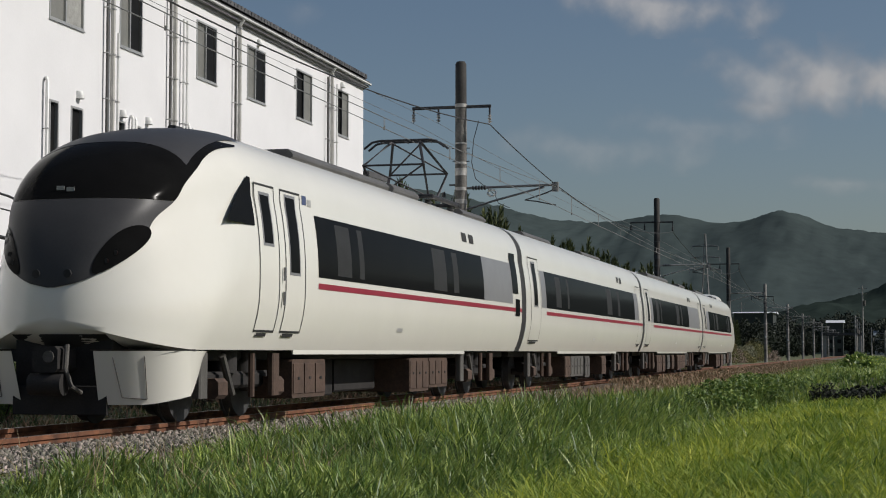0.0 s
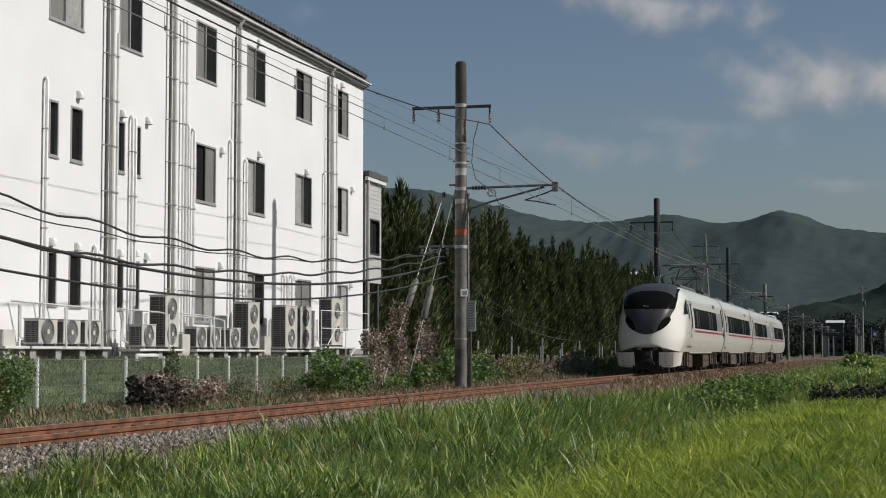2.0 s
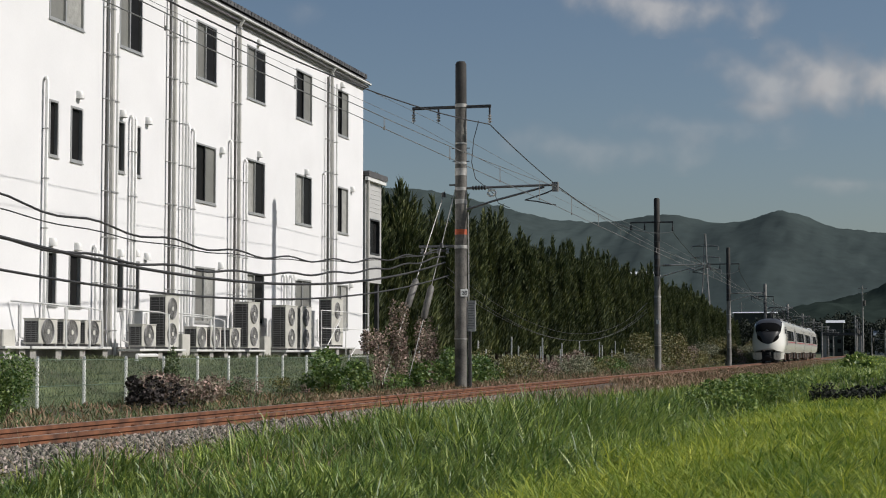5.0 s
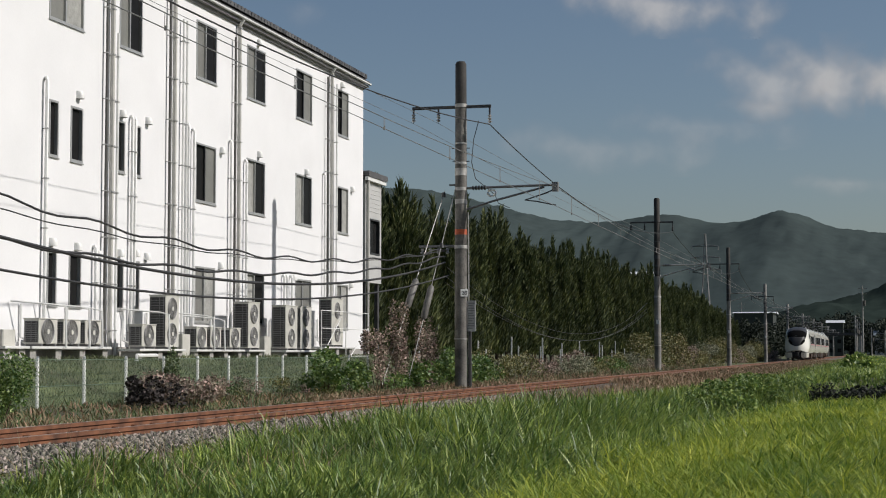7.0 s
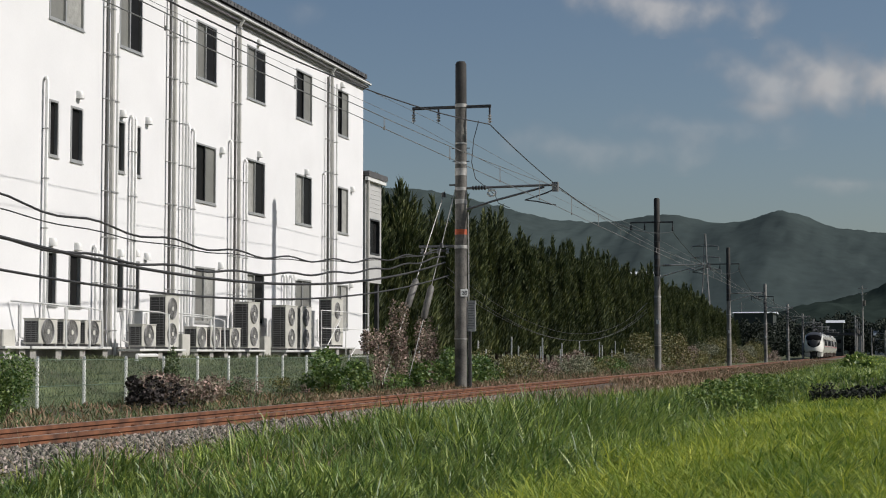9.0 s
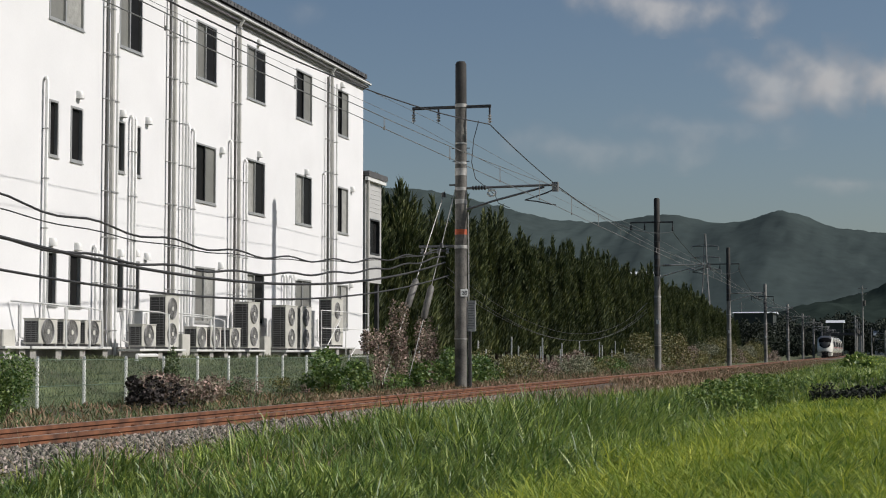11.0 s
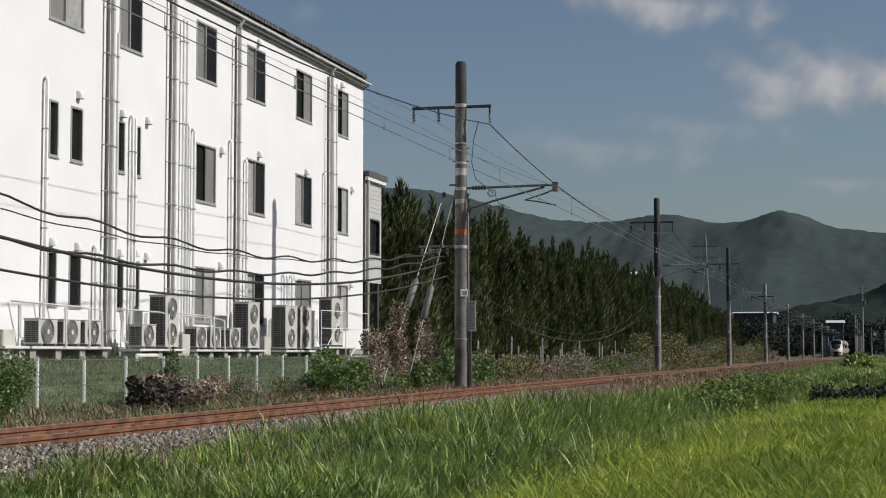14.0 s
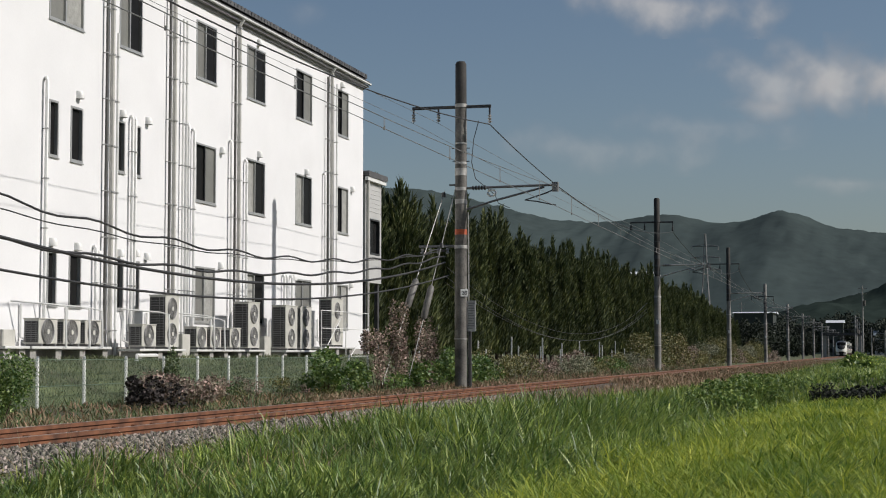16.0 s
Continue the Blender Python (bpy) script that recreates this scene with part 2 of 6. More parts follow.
def ground_height(x, y):
    """Paddy, verge, track bed, ditch side and the raised building plot."""
    z = -0.72
    z += 0.42 * smooth_step(-2.2, -4.5, x)
    z += 0.05 * smooth_step(-5.0, -6.6, x)
    z -= 0.02 * smooth_step(-11.8, -13.0, x)
    z += 0.15 * smooth_step(-12.0, -14.0, x)
    z += 0.86 * smooth_step(-14.2, -16.9, x) * (1 - smooth_step(62, 80, y))
    if x > -6:
        z += 0.88 * smooth_step(42.5, 48, y - 1.0 * (x + 1)) * smooth_step(-3.7, -1.2, x)
    z += 0.06 * noise.noise((x * 0.5, y * 0.5, 0)) * (1 if abs(x) < 60 else 0)
    return z


def build_ground():
    xs = [-4000, -1500, -500, -150, -60, -40, -30, -24] + [-22 + 0.5 * i for i in range(57)] + [8, 12, 25, 80, 300, 1200, 4000]
    ys = [-300, -60, -10] + [0.8 * i for i in range(0, 100)] + [82, 90, 100, 120, 150, 200, 280, 400, 600, 900, 1500, 2500, 4500]
    sh = Shape()
    sh.add([(x, y, ground_height(x, y)) for x in xs for y in ys],
           [(i * len(ys) + j, (i + 1) * len(ys) + j, (i + 1) * len(ys) + j + 1, i * len(ys) + j + 1) for i in range(len(xs) - 1) for j in range(len(ys) - 1)])
    tagged(part("ground", sh, M_EARTH, smooth=True), "earth ground with grass verge beside the railway", "ground", kind="structure")


build_ground()


def build_track():
    y0, y1 = -20, 900
    bed = Shape()
    prof = [(-2.75, -0.62), (-1.75, -0.15), (-0.9, -0.125), (0.9, -0.125), (1.75, -0.15), (2.75, -0.62)]
    ys = [-20 + 2 * i for i in range(60)] + [100 + 50 * i for i in range(17)]
    bed.add([(TRACK_X + a + bend(y), y, z) for y in ys for a, z in prof],
            [(i * 6 + k, i * 6 + k + 1, (i + 1) * 6 + k + 1, (i + 1) * 6 + k) for i in range(len(ys) - 1) for k in range(5)])
    tagged(part("track_bed", bed, M_BALLAST, smooth=True), "grey stone ballast bed under the railway track", "ballast", kind="structure")
    rp = [(-0.062, -0.153), (0.062, -0.153), (0.062, -0.14), (0.012, -0.12), (0.009, -0.062), (0.034, -0.046), (0.034, -0.006), (0.024, 0.0),
          (-0.024, 0.0), (-0.034, -0.006), (-0.034, -0.046), (-0.009, -0.062), (-0.012, -0.12), (-0.062, -0.14)]
    for side in (-1, 1):
        rail = thing("rail", TRACK_X + side * 0.566, 0, 0, "rust-brown steel rail with a worn bright head", "rail", "rails of the track")
        sh = Shape()
        n = len(rp)
        sh.add([(a + bend(y), y, z) for y in (y0, BEND_Y, y1) for a, z in rp], [(j * n + k, j * n + (k + 1) % n, (j + 1) * n + (k + 1) % n, (j + 1) * n + k) for j in (0, 1) for k in range(n)] + [tuple(range(n)), tuple(range(2 * n, 3 * n))])
        part("rail_body", sh, M_RAIL, rail)
        part("rail_head", Shape().add([(a + bend(y), y, z) for y in (y0, BEND_Y, y1) for a, z in ((-0.022, 0.0), (0.022, 0.0), (0.022, 0.004), (-0.022, 0.004))], [(j * 4 + k, j * 4 + (k + 1) % 4, j * 4 + 4 + (k + 1) % 4, j * 4 + 4 + k) for j in (0, 1) for k in range(4)] + [(0, 1, 2, 3), (8, 9, 10, 11)]), M_RAILTOP, rail, "worn bright running surface")
        clip = Shape()
        clip.bar(0.016, 0.10, -0.04, 0.04, -0.14, -0.088, 0.012)
        cm = clip.mesh("rail_clip", M_RAIL)
        for i in range(90):
            for turned in (0, math.pi):
                c = new("rail_clip", cm)
                c.parent, c.location, c.rotation_euler = rail, (0, 11.0 + 0.6 * i, 0), (0, 0, turned)
    sl = Shape()
    sl.bar(-1.0, 1.0, -0.12, 0.12, -0.3, -0.155, 0.03)
    sm = sl.mesh("sleeper", M_SLEEPER)
    for i in range(230):
        s = new("sleeper", sm)
        s.location = (TRACK_X + bend(11.0 + 0.6 * i), 11.0 + 0.6 * i, 0)
        tagged(s, "rust-stained concrete sleeper bedded in ballast", "sleeper", "sleepers of the track")


build_track()


# ---- far hills ----
def build_hills():
    tops = [(-1250, 94, 300), (-900, 91, 250), (-650, 67, 160), (-425, 44, 140), (-285, 46, 80), (-210, 22, 45), (-138, 58, 60), (-50, 28, 70), (80, 17, 120), (320, 21, 200), (650, 8, 250)]

    def hill(x, y):
        z = 158 + sum(h * math.exp(-((x - a) / w) ** 2) for a, h, w in tops)
        z *= math.exp(-((y - 2650) / 560) ** 2)
        k = min(1, z / 60)
        return z + k * (9 * noise.fractal((x * 0.006, y * 0.004, 3), 1.0, 2.0, 4) + 4 * noise.noise((x * 0.07, y * 0.03, 1))) - 10
    sh = Shape()
    nx, ny = 420, 60
    sh.grid(lambda u, v: (-1900 + 3300 * u, 1500 + 1500 * v, hill(-1900 + 3300 * u, 1500 + 1500 * v)), nx, ny)
    tagged(part("mountain", sh, M_FOREST, smooth=True), "forested mountain range behind the plain, haze mixed into its dark green", "mountain", kind="structure")
    low = Shape()

    def foothill(x, y):
        z = 68 * math.exp(-((x - 85) / 150) ** 2 - ((y - 1350) / 220) ** 2) + 16 * math.exp(-((x + 55) / 45) ** 2 - ((y - 1250) / 160) ** 2)
        return z + min(1, z / 15) * (6 * noise.fractal((x * 0.012, y * 0.01, 9), 1.0, 2.0, 4) + 2 * noise.noise((x * 0.15, y * 0.08, 4))) - 4
    low.grid(lambda u, v: (-260 + 700 * u, 1000 + 600 * v, foothill(-260 + 700 * u, 1000 + 600 * v)), 200, 40)
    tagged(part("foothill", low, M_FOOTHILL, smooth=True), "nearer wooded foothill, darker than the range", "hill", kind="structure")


build_hills()


# ---- the white three-storey building ----
XB = -17.7
WIDE = [(42.13, 43.57), (45.93, 47.45), (50.24, 51.80), (54.38, 55.72)]
NARROW = [(33.80, 34.24), (34.84, 35.44), (37.30, 37.70), (38.26, 38.62)]
TOP_EXTRA = [(33.74, 35.42), (37.34, 38.64)]


def pierced_wall(y0, y1, z0, z1, holes, x0, x1):
    """A wall facing +x between two planes, with openings right through it."""
    sh = Shape()
    ys = sorted({y0, y1, *[h[0] for h in holes], *[h[1] for h in holes]})
    zs = sorted({z0, z1, *[h[2] for h in holes], *[h[3] for h in holes]})
    for a, b in zip(ys, ys[1:]):
        for c, d in zip(zs, zs[1:]):
            if any(h[0] <= a and b <= h[1] and h[2] <= c and d <= h[3] for h in holes):
                continue
            sh.add([(x1, a, c), (x1, b, c), (x1, b, d), (x1, a, d)], [(0, 1, 2, 3)])
            sh.add([(x0, a, c), (x0, b, c), (x0, b, d), (x0, a, d)], [(0, 1, 2, 3)])
    for a, b, c, d in holes + [(y0, y1, z0, z1)]:
        for p, q in (((a, c), (b, c)), ((a, d), (b, d)), ((a, c), (a, d)), ((b, c), (b, d))):
            sh.add([(x0, *p), (x1, *p), (x1, *q), (x0, *q)], [(0, 1, 2, 3)])
    return sh


def window(house, y0, y1, z0, z1, left, right):
    """A sliding aluminium window; left and right name the panes' fillings."""
    fr = Shape()
    t, xo, xi = 0.05, XB + 0.018, XB - 0.09
    fr.box(xi, xo, y0, y0 + t, z0, z1).box(xi, xo, y1 - t, y1, z0, z1).box(xi, xo, y0 + t, y1 - t, z1 - t, z1).box(xi, xo, y0 + t, y1 - t, z0, z0 + t)
    w = part("window", Shape().box(XB - 0.14, XB - 0.10, y0, y1, z0, z1), M_DARK, house)
    part("window_frame", fr, M_FRAME, w, "grey aluminium frame")
    part("window_sill", Shape().bar(XB + 0.001, XB + 0.04, y0 - 0.02, y1 + 0.02, z0 - 0.035, z0 - 0.004, 0.006), M_FRAME, w)
    ym = (y0 + y1) / 2 if right else y1 - t
    stile = Shape().box(XB - 0.07, XB - 0.01, ym - 0.025, ym + 0.025, z0 + t, z1 - t)
    fills = {"glass": M_GLASS, "screen": M_SCREEN, "curtain": M_CURTAIN}
    part("pane", Shape().box(XB - 0.075, XB - 0.065, y0 + t, ym, z0 + t, z1 - t), fills[left], w)
    if right:
        part("stile", stile, M_FRAME if left != "glass" else M_DARK, w)
        part("pane", Shape().box(XB - 0.045, XB - 0.035, ym, y1 - t, z0 + t, z1 - t), fills[right], w)


def pipe(house, y, z0, z1, r, material, elbow=False, clips=1.1):
    p = part("drainpipe", Shape().tube([(XB + 0.10, y, z0), (XB + 0.10, y, z1)] + ([(XB + 0.08, y + 0.02, z1 + 0.06), (XB - 0.05, y + 0.10, z1 + 0.08)] if elbow else []), r, 8), material, house, smooth=True)
    c = Shape().box(0, 0.10 + r + 0.004, -0.012, 0.012, 0, 0.03).box(0.10 - r - 0.006, 0.10 + r + 0.006, -r - 0.006, r + 0.006, 0.001, 0.029).mesh("pipe_clip", M_FRAME)
    z = z0 + 0.6
    while z < z1:
        o = new("pipe_clip", c)
        o.parent, o.location = p, (XB, y, z)
        z += clips


def vent_hood(house, y, z, r=0.10):
    sh = Shape()
    sh.grid(lambda u, v: (XB + 0.16 * math.sin(math.pi * u) ** 0.7 * (1 - 0.55 * v * v), y - r * math.cos(math.pi * u) * (1 - 0.12 * v), z + 0.30 * v - 0.12 * (v ** 3)), 10, 5)
    sh.tube([(XB, y, z + 0.08), (XB + 0.05, y, z + 0.08)], r * 0.8, 10)
    part("vent_hood", sh, M_PIPE, house, "white weatherproof vent hood", smooth=True)


def build_house():
    h = thing("apartment_block", 0, 0, 0, "white rendered three-storey building with a dark tiled roof", "building")
    holes = [(a, b, 8.33, 9.92) for a, b in TOP_EXTRA + WIDE] + [(a, b, 4.97, 6.57) for a, b in WIDE] + [(a, b, 1.70, 3.22) for a, b in WIDE]
    holes += [(a, b, 5.25, 6.52) for a, b in NARROW] + [(a, b, 1.92, 3.15) for a, b in NARROW]
    y0, y1, z0, z1, back = 14.0, 57.5, 0.3, 10.52, XB - 11.0
    part("facade_wall", pierced_wall(y0, y1, z0, z1, holes, XB - 0.22, XB), M_WALL, h)
    part("end_wall", Shape().box(back, XB - 0.22, y1 - 0.2, y1, z0, z1), M_WALL, h)
    part("end_wall", Shape().box(back, XB - 0.22, y0, y0 + 0.2, z0, z1), M_WALL, h)
    part("back_wall", Shape().box(back - 0.2, back, y0, y1, z0, z1), M_WALL, h)
    for z in (3.9, 7.3):
        part("floor_slab", Shape().box(back, XB - 0.23, y0 + 0.2, y1 - 0.2, z, z + 0.2), M_CONCRETE, h)
    part("plinth", Shape().box(XB + 0.002, XB + 0.03, y0, y1, 0.3, 1.02), M_CONCRETE, h)
    styles = [("screen", "glass"), ("screen", "glass"), ("glass", "screen"), ("glass", "screen")]
    for (a, b), st in zip(TOP_EXTRA, [("screen", "curtain"), ("screen", "glass")]):
        window(h, a, b, 8.33, 9.92, *st)
    for (a, b), st in zip(WIDE, styles):
        window(h, a, b, 8.33, 9.92, *st)
    for (a, b), st in zip(WIDE, [("glass", "screen"), ("curtain", "glass"), ("curtain", "glass"), ("glass", "curtain")]):
        window(h, a, b, 4.97, 6.57, *st)
    for (a, b), st in zip(WIDE, [("screen", "curtain"), ("curtain", "glass"), ("screen", "screen"), ("screen", "curtain")]):
        window(h, a, b, 1.70, 3.22, *st)
    for a, b in NARROW:
        window(h, a, b, 5.25, 6.52, "glass", "")
        window(h, a, b, 1.92, 3.15, "glass", "")
    # roof: sloping slab, soffit, gutter, rows of tiles at the eave
    xe, xr, ze, zr = XB + 0.20, XB - 5.6, 10.62, 12.6
    roof = Shape()
    roof.add([(xe, y0 - 0.3, ze), (xr, y0 - 0.3, zr), (xr, y1 + 0.15, zr), (xe, y1 + 0.15, ze), (xe, y0 - 0.3, ze - 0.1), (xr, y0 - 0.3, zr - 0.1), (xr, y1 + 0.15, zr - 0.1), (xe, y1 + 0.15, ze - 0.1)],
             [(0, 1, 2, 3), (4, 5, 6, 7), (0, 3, 7, 4), (0, 1, 5, 4), (3, 2, 6, 7), (1, 2, 6, 5)])
    xb = 2 * xr - xe
    roof.add([(xr, y0 - 0.3, zr), (xb, y0 - 0.3, ze), (xb, y1 + 0.15, ze), (xr, y1 + 0.15, zr)], [(0, 1, 2, 3)])
    r = part("roof", roof, M_TILE, h, "dark glazed tile roof")
    part("gable", Shape().add([(XB, y1 - 0.01, z1), (2 * xr - XB, y1 - 0.01, z1), (xr, y1 - 0.01, zr - 0.15)], [(0, 1, 2)]), M_WALL, h)
    ts = Shape()
    for j in range(5):
        q = j / 20
        xj, zj = xe + (xr - xe) * q, ze + (zr - ze) * q
        for i in range(int((y1 - 30) / 0.27)):
            yy = 30 + 0.27 * i
            ts.add([(xj + 0.03 + dx, yy + 0.135 + 0.125 * math.cos(a), zj + 0.06 + dz + 0.15 * math.sin(a)) for dx, dz in ((0, 0), (-0.32, 0.105)) for a in [math.pi * k / 5 for k in range(6)]],
                   [(k, k + 1, 7 + k, 6 + k) for k in range(5)] + [tuple(range(6))])
    ob = part("eave_tiles", ts, M_TILE, r)
    ob["kind"] = "stuff"
    part("ridge_tiles", Shape().tube([(xe - 0.12, y1 + 0.1, ze + 0.17), (xr, y1 + 0.1, zr + 0.15)], 0.09, 8), M_TILE, r, smooth=True)
    part("soffit", Shape().box(XB + 0.002, xe - 0.02, y0 - 0.2, y1 + 0.1, z1 - 0.12, z1 - 0.04), M_SOFFIT, h)
    # Grey strip on the wall paints in the shade below the soffit.
    part("eave_shade_strip", Shape().box(XB + 0.002, XB + 0.05, y0, y1, z1 - 0.20, z1 - 0.125), M_SOFFIT, h)
    gut = Shape()
    gut.grid(lambda u, v: (xe + 0.03 - 0.055 * math.cos(math.pi * v), (y0 - 0.2) + (y1 + 0.3 - y0) * u, 10.535 - 0.06 * math.sin(math.pi * v)), 1, 8)
    gut.box(xe - 0.035, xe - 0.025, y0 - 0.2, y1 + 0.1, 10.5, 10.6).box(xe + 0.077, xe + 0.089, y0 - 0.2, y1 + 0.1, 10.49, 10.535)
    part("gutter", gut, M_GUTTER, h, "pale rain gutter along the eave")
    for y in (36.78, 40.48, 45.10, 53.62):
        pipe(h, y, 0.8, 10.35, 0.06, M_PIPEGREY)
        part("gutter_outlet", Shape().tube([(XB + 0.10, y, 10.3), (XB + 0.16, y, 10.4), (XB + 0.21, y, 10.48)], 0.055, 8), M_GUTTER, h, smooth=True)
    for y, z1p in ((36.48, 10.2), (40.18, 10.2), (44.78, 9.9), (53.18, 10.1), (41.05, 9.7), (41.28, 9.7), (54.15, 10.0), (37.08, 8.6)):
        pipe(h, y, 0.8, z1p, 0.034, M_CONDUIT if round(y, 2) in (36.48, 40.18, 44.78, 53.18) else M_PIPE)
    for y, z1p in ((33.52, 6.88), (41.82, 6.80), (44.52, 6.82), (52.92, 6.75), (37.95, 6.62), (38.12, 6.6), (45.72, 6.4), (36.02, 3.3), (41.45, 6.9), (49.0, 3.2), (49.25, 3.2), (49.7, 3.2)):
        pipe(h, y, 0.8, z1p, 0.042, M_PIPE, elbow=True)
    for y, z in ((35.2, 6.72), (37.5, 6.60), (38.98, 6.62), (43.95, 6.45), (46.82, 10.02), (46.9, 6.68), (51.2, 6.60), (54.92, 10.0), (56.1, 6.5),
                 (33.98, 3.25), (35.2, 3.22), (36.25, 3.1), (37.45, 3.2), (38.35, 3.25), (38.98, 3.2), (43.9, 3.22), (50.0, 3.15), (55.95, 3.15)):
        vent_hood(h, y, z)


build_house()


def build_annex():
    a = thing("stair_annex", 0, 0, 0, "grey clad upper-floor annex standing on dark posts", "building")
    x0, x1, y0, y1 = -21.5, XB + 0.02, 57.75, 59.75
    holes = [(58.3, 59.5, 4.45, 5.75)]
    part("wall", pierced_wall(y0, y1, 3.42, 7.12, holes, x1 - 0.15, x1), M_GREYWALL, a)
    part("pane", Shape().box(x1 - 0.12, x1 - 0.1, 58.3, 59.5, 4.45, 5.75), M_GLASS, a)
    part("window_frame", Shape().box(x1 - 0.1, x1 + 0.02, 58.3, 58.36, 4.45, 5.75).box(x1 - 0.1, x1 + 0.02, 59.44, 59.5, 4.45, 5.75).box(x1 - 0.1, x1 + 0.02, 58.36, 59.44, 4.45, 4.51).box(x1 - 0.1, x1 + 0.02, 58.36, 59.44, 5.69, 5.75), M_DARK, a)
    part("side_wall", Shape().box(x0, x1 - 0.15, y0, y0 + 0.15, 3.42, 7.12).box(x0, x1 - 0.15, y1 - 0.15, y1, 3.42, 7.12), M_GREYWALL, a)
    part("floor", Shape().box(x0, x1 - 0.15, y0 + 0.15, y1 - 0.15, 3.42, 3.6), M_GREYWALL, a)
    rf = Shape().bar(x0 - 0.2, x1 + 0.18, y0 - 0.15, y1 + 0.25, 7.22, 7.42, 0.05)
    part("roof", rf, M_TILE, a, "dark flat-pitched roof")
    part("fascia", Shape().box(x1 + 0.02, x1 + 0.14, y0 - 0.12, y1 + 0.2, 7.08, 7.215), M_PIPE, a)
    sid = Shape()
    for k in range(7):
        sid.box(x1 + 0.001, x1 + 0.012, y0, y1, 6.0 + 0.16 * k, 6.01 + 0.16 * k)
    part("cladding_ribs", sid, M_GREYWALL, a)
    for y in (57.95, 59.6):
        part("post", Shape().bar(x1 - 0.2, x1 - 0.05, y - 0.08, y + 0.08, 0.4, 3.42, 0.02), M_STEELDARK, a)
    part("drainpipe", Shape().tube([(x1 + 0.06, y0 + 0.15, 0.4), (x1 + 0.06, y0 + 0.15, 7.1)], 0.05, 8), M_PIPEGREY, a, smooth=True)
    part("back_panel", Shape().box(x0, x0 + 0.15, y0 + 0.15, y1 - 0.15, 0.4, 7.1), M_GREYWALL, a)


build_annex()


# ---- air conditioners, their racks and stands ----
# Grey for the flat fan discs, with the shade inside the openings put in.
M_FANGREY = mat("shaded_fan_metal", (0.20, 0.195, 0.18), 0.6, vary=0.15)


def ac_unit(y0, y1, z0, fans, xf=-16.75, depth=0.34):
    depth = 0.34 if fans == 1 else 0.44
    h = 0.56 if fans == 1 else 1.30 if y0 < 50 else 1.52
    w = y1 - y0
    u = thing("air_conditioner", xf, y0, z0, "ivory outdoor air-conditioning unit with %s" % ("one round fan grille" if fans == 1 else "two stacked fan grilles"), "air conditioner", "outdoor units along the wall")
    part("casing", Shape().bar(-depth, 0, 0.0, w, 0.05, h, 0.015), M_AC, u)
    part("top_cover", Shape().bar(-depth - 0.012, 0.014, -0.012, w + 0.012, h, h + 0.025, 0.008), M_AC, u)
    fin = Shape()
    n = 9 * fans
    for k in range(n):
        z = 0.10 + (h - 0.16) * k / n
        fin.box(-depth + 0.03, -0.03, -0.018, -0.006, z, z + 0.014)
    for x in (-depth + 0.05, -0.17, -0.06):
        fin.box(x, x + 0.012, -0.024, -0.018, 0.08, h - 0.04)
    part("coil_panel", Shape().box(-depth + 0.02, -0.02, -0.005, -0.001, 0.08, h - 0.04), M_DARK, u, "dark finned coil")
    part("coil_guard", fin, M_FIN, u)["kind"] = "stuff"
    for k in range(fans):
        zc = 0.05 + (h - 0.05) * (k + 0.5) / fans
        yc, r = w * 0.46, min(w * 0.38, 0.25)
        d = Shape()
        d.tube([(0.001, yc, zc), (0.006, yc, zc)], r, 20)
        f = part("fan_opening", d, M_FANGREY, u)
        g = Shape()
        for rr in (0.35, 0.6, 0.85, 1.03):
            ring = [(0.016, yc + r * rr * math.cos(2 * math.pi * i / 20), zc + r * rr * math.sin(2 * math.pi * i / 20)) for i in range(21)]
            g.tube(ring, 0.007 if rr < 1 else 0.014, 4, False)
        for i in range(8):
            a = math.pi * i / 8
            g.tube([(0.018, yc - r * math.cos(a), zc - r * math.sin(a)), (0.018, yc + r * math.cos(a), zc + r * math.sin(a))], 0.005, 4)
        part("fan_grille", g, M_FIN, f)
        part("fan_hub", Shape().tube([(0.01, yc, zc), (0.03, yc, zc)], r * 0.22, 10), M_AC, f)
    for y in (0.08, w - 0.14):
        part("foot", Shape().bar(-depth, 0.02, y, y + 0.06, 0.0, 0.05, 0.01), M_FIN, u)
    part("pipe_cover", Shape().tube([(-depth + 0.1, w + 0.01, 0.18), (-depth + 0.06, w + 0.07, 0.10), (-depth - 0.25, w + 0.08, 0.06), (-0.90, w + 0.08, 0.2), (-0.90, w + 0.08, 0.9)], 0.028, 6), M_PIPE, u, smooth=True)
    return u


def rack(y0, y1, z, xf=-16.72, depth=0.5, rails=True):
    s = thing("unit_stand", xf, y0, 0.7, "galvanised steel stand on concrete blocks", "stand", "stands of the outdoor units")
    zz = z - 0.7
    part("deck", Shape().bar(-depth, 0.06, -0.05, y1 - y0 + 0.05, zz - 0.06, zz - 0.004, 0.01), M_GUTTER, s)
    n = max(2, round((y1 - y0) / 0.9))
    for k in range(n):
        y = (y1 - y0 - 0.25) * k / (n - 1)
        part("block", Shape().bar(-depth + 0.05, -0.02, y, y + 0.25, -0.15, zz - 0.065, 0.02), M_CONCRETE, s)


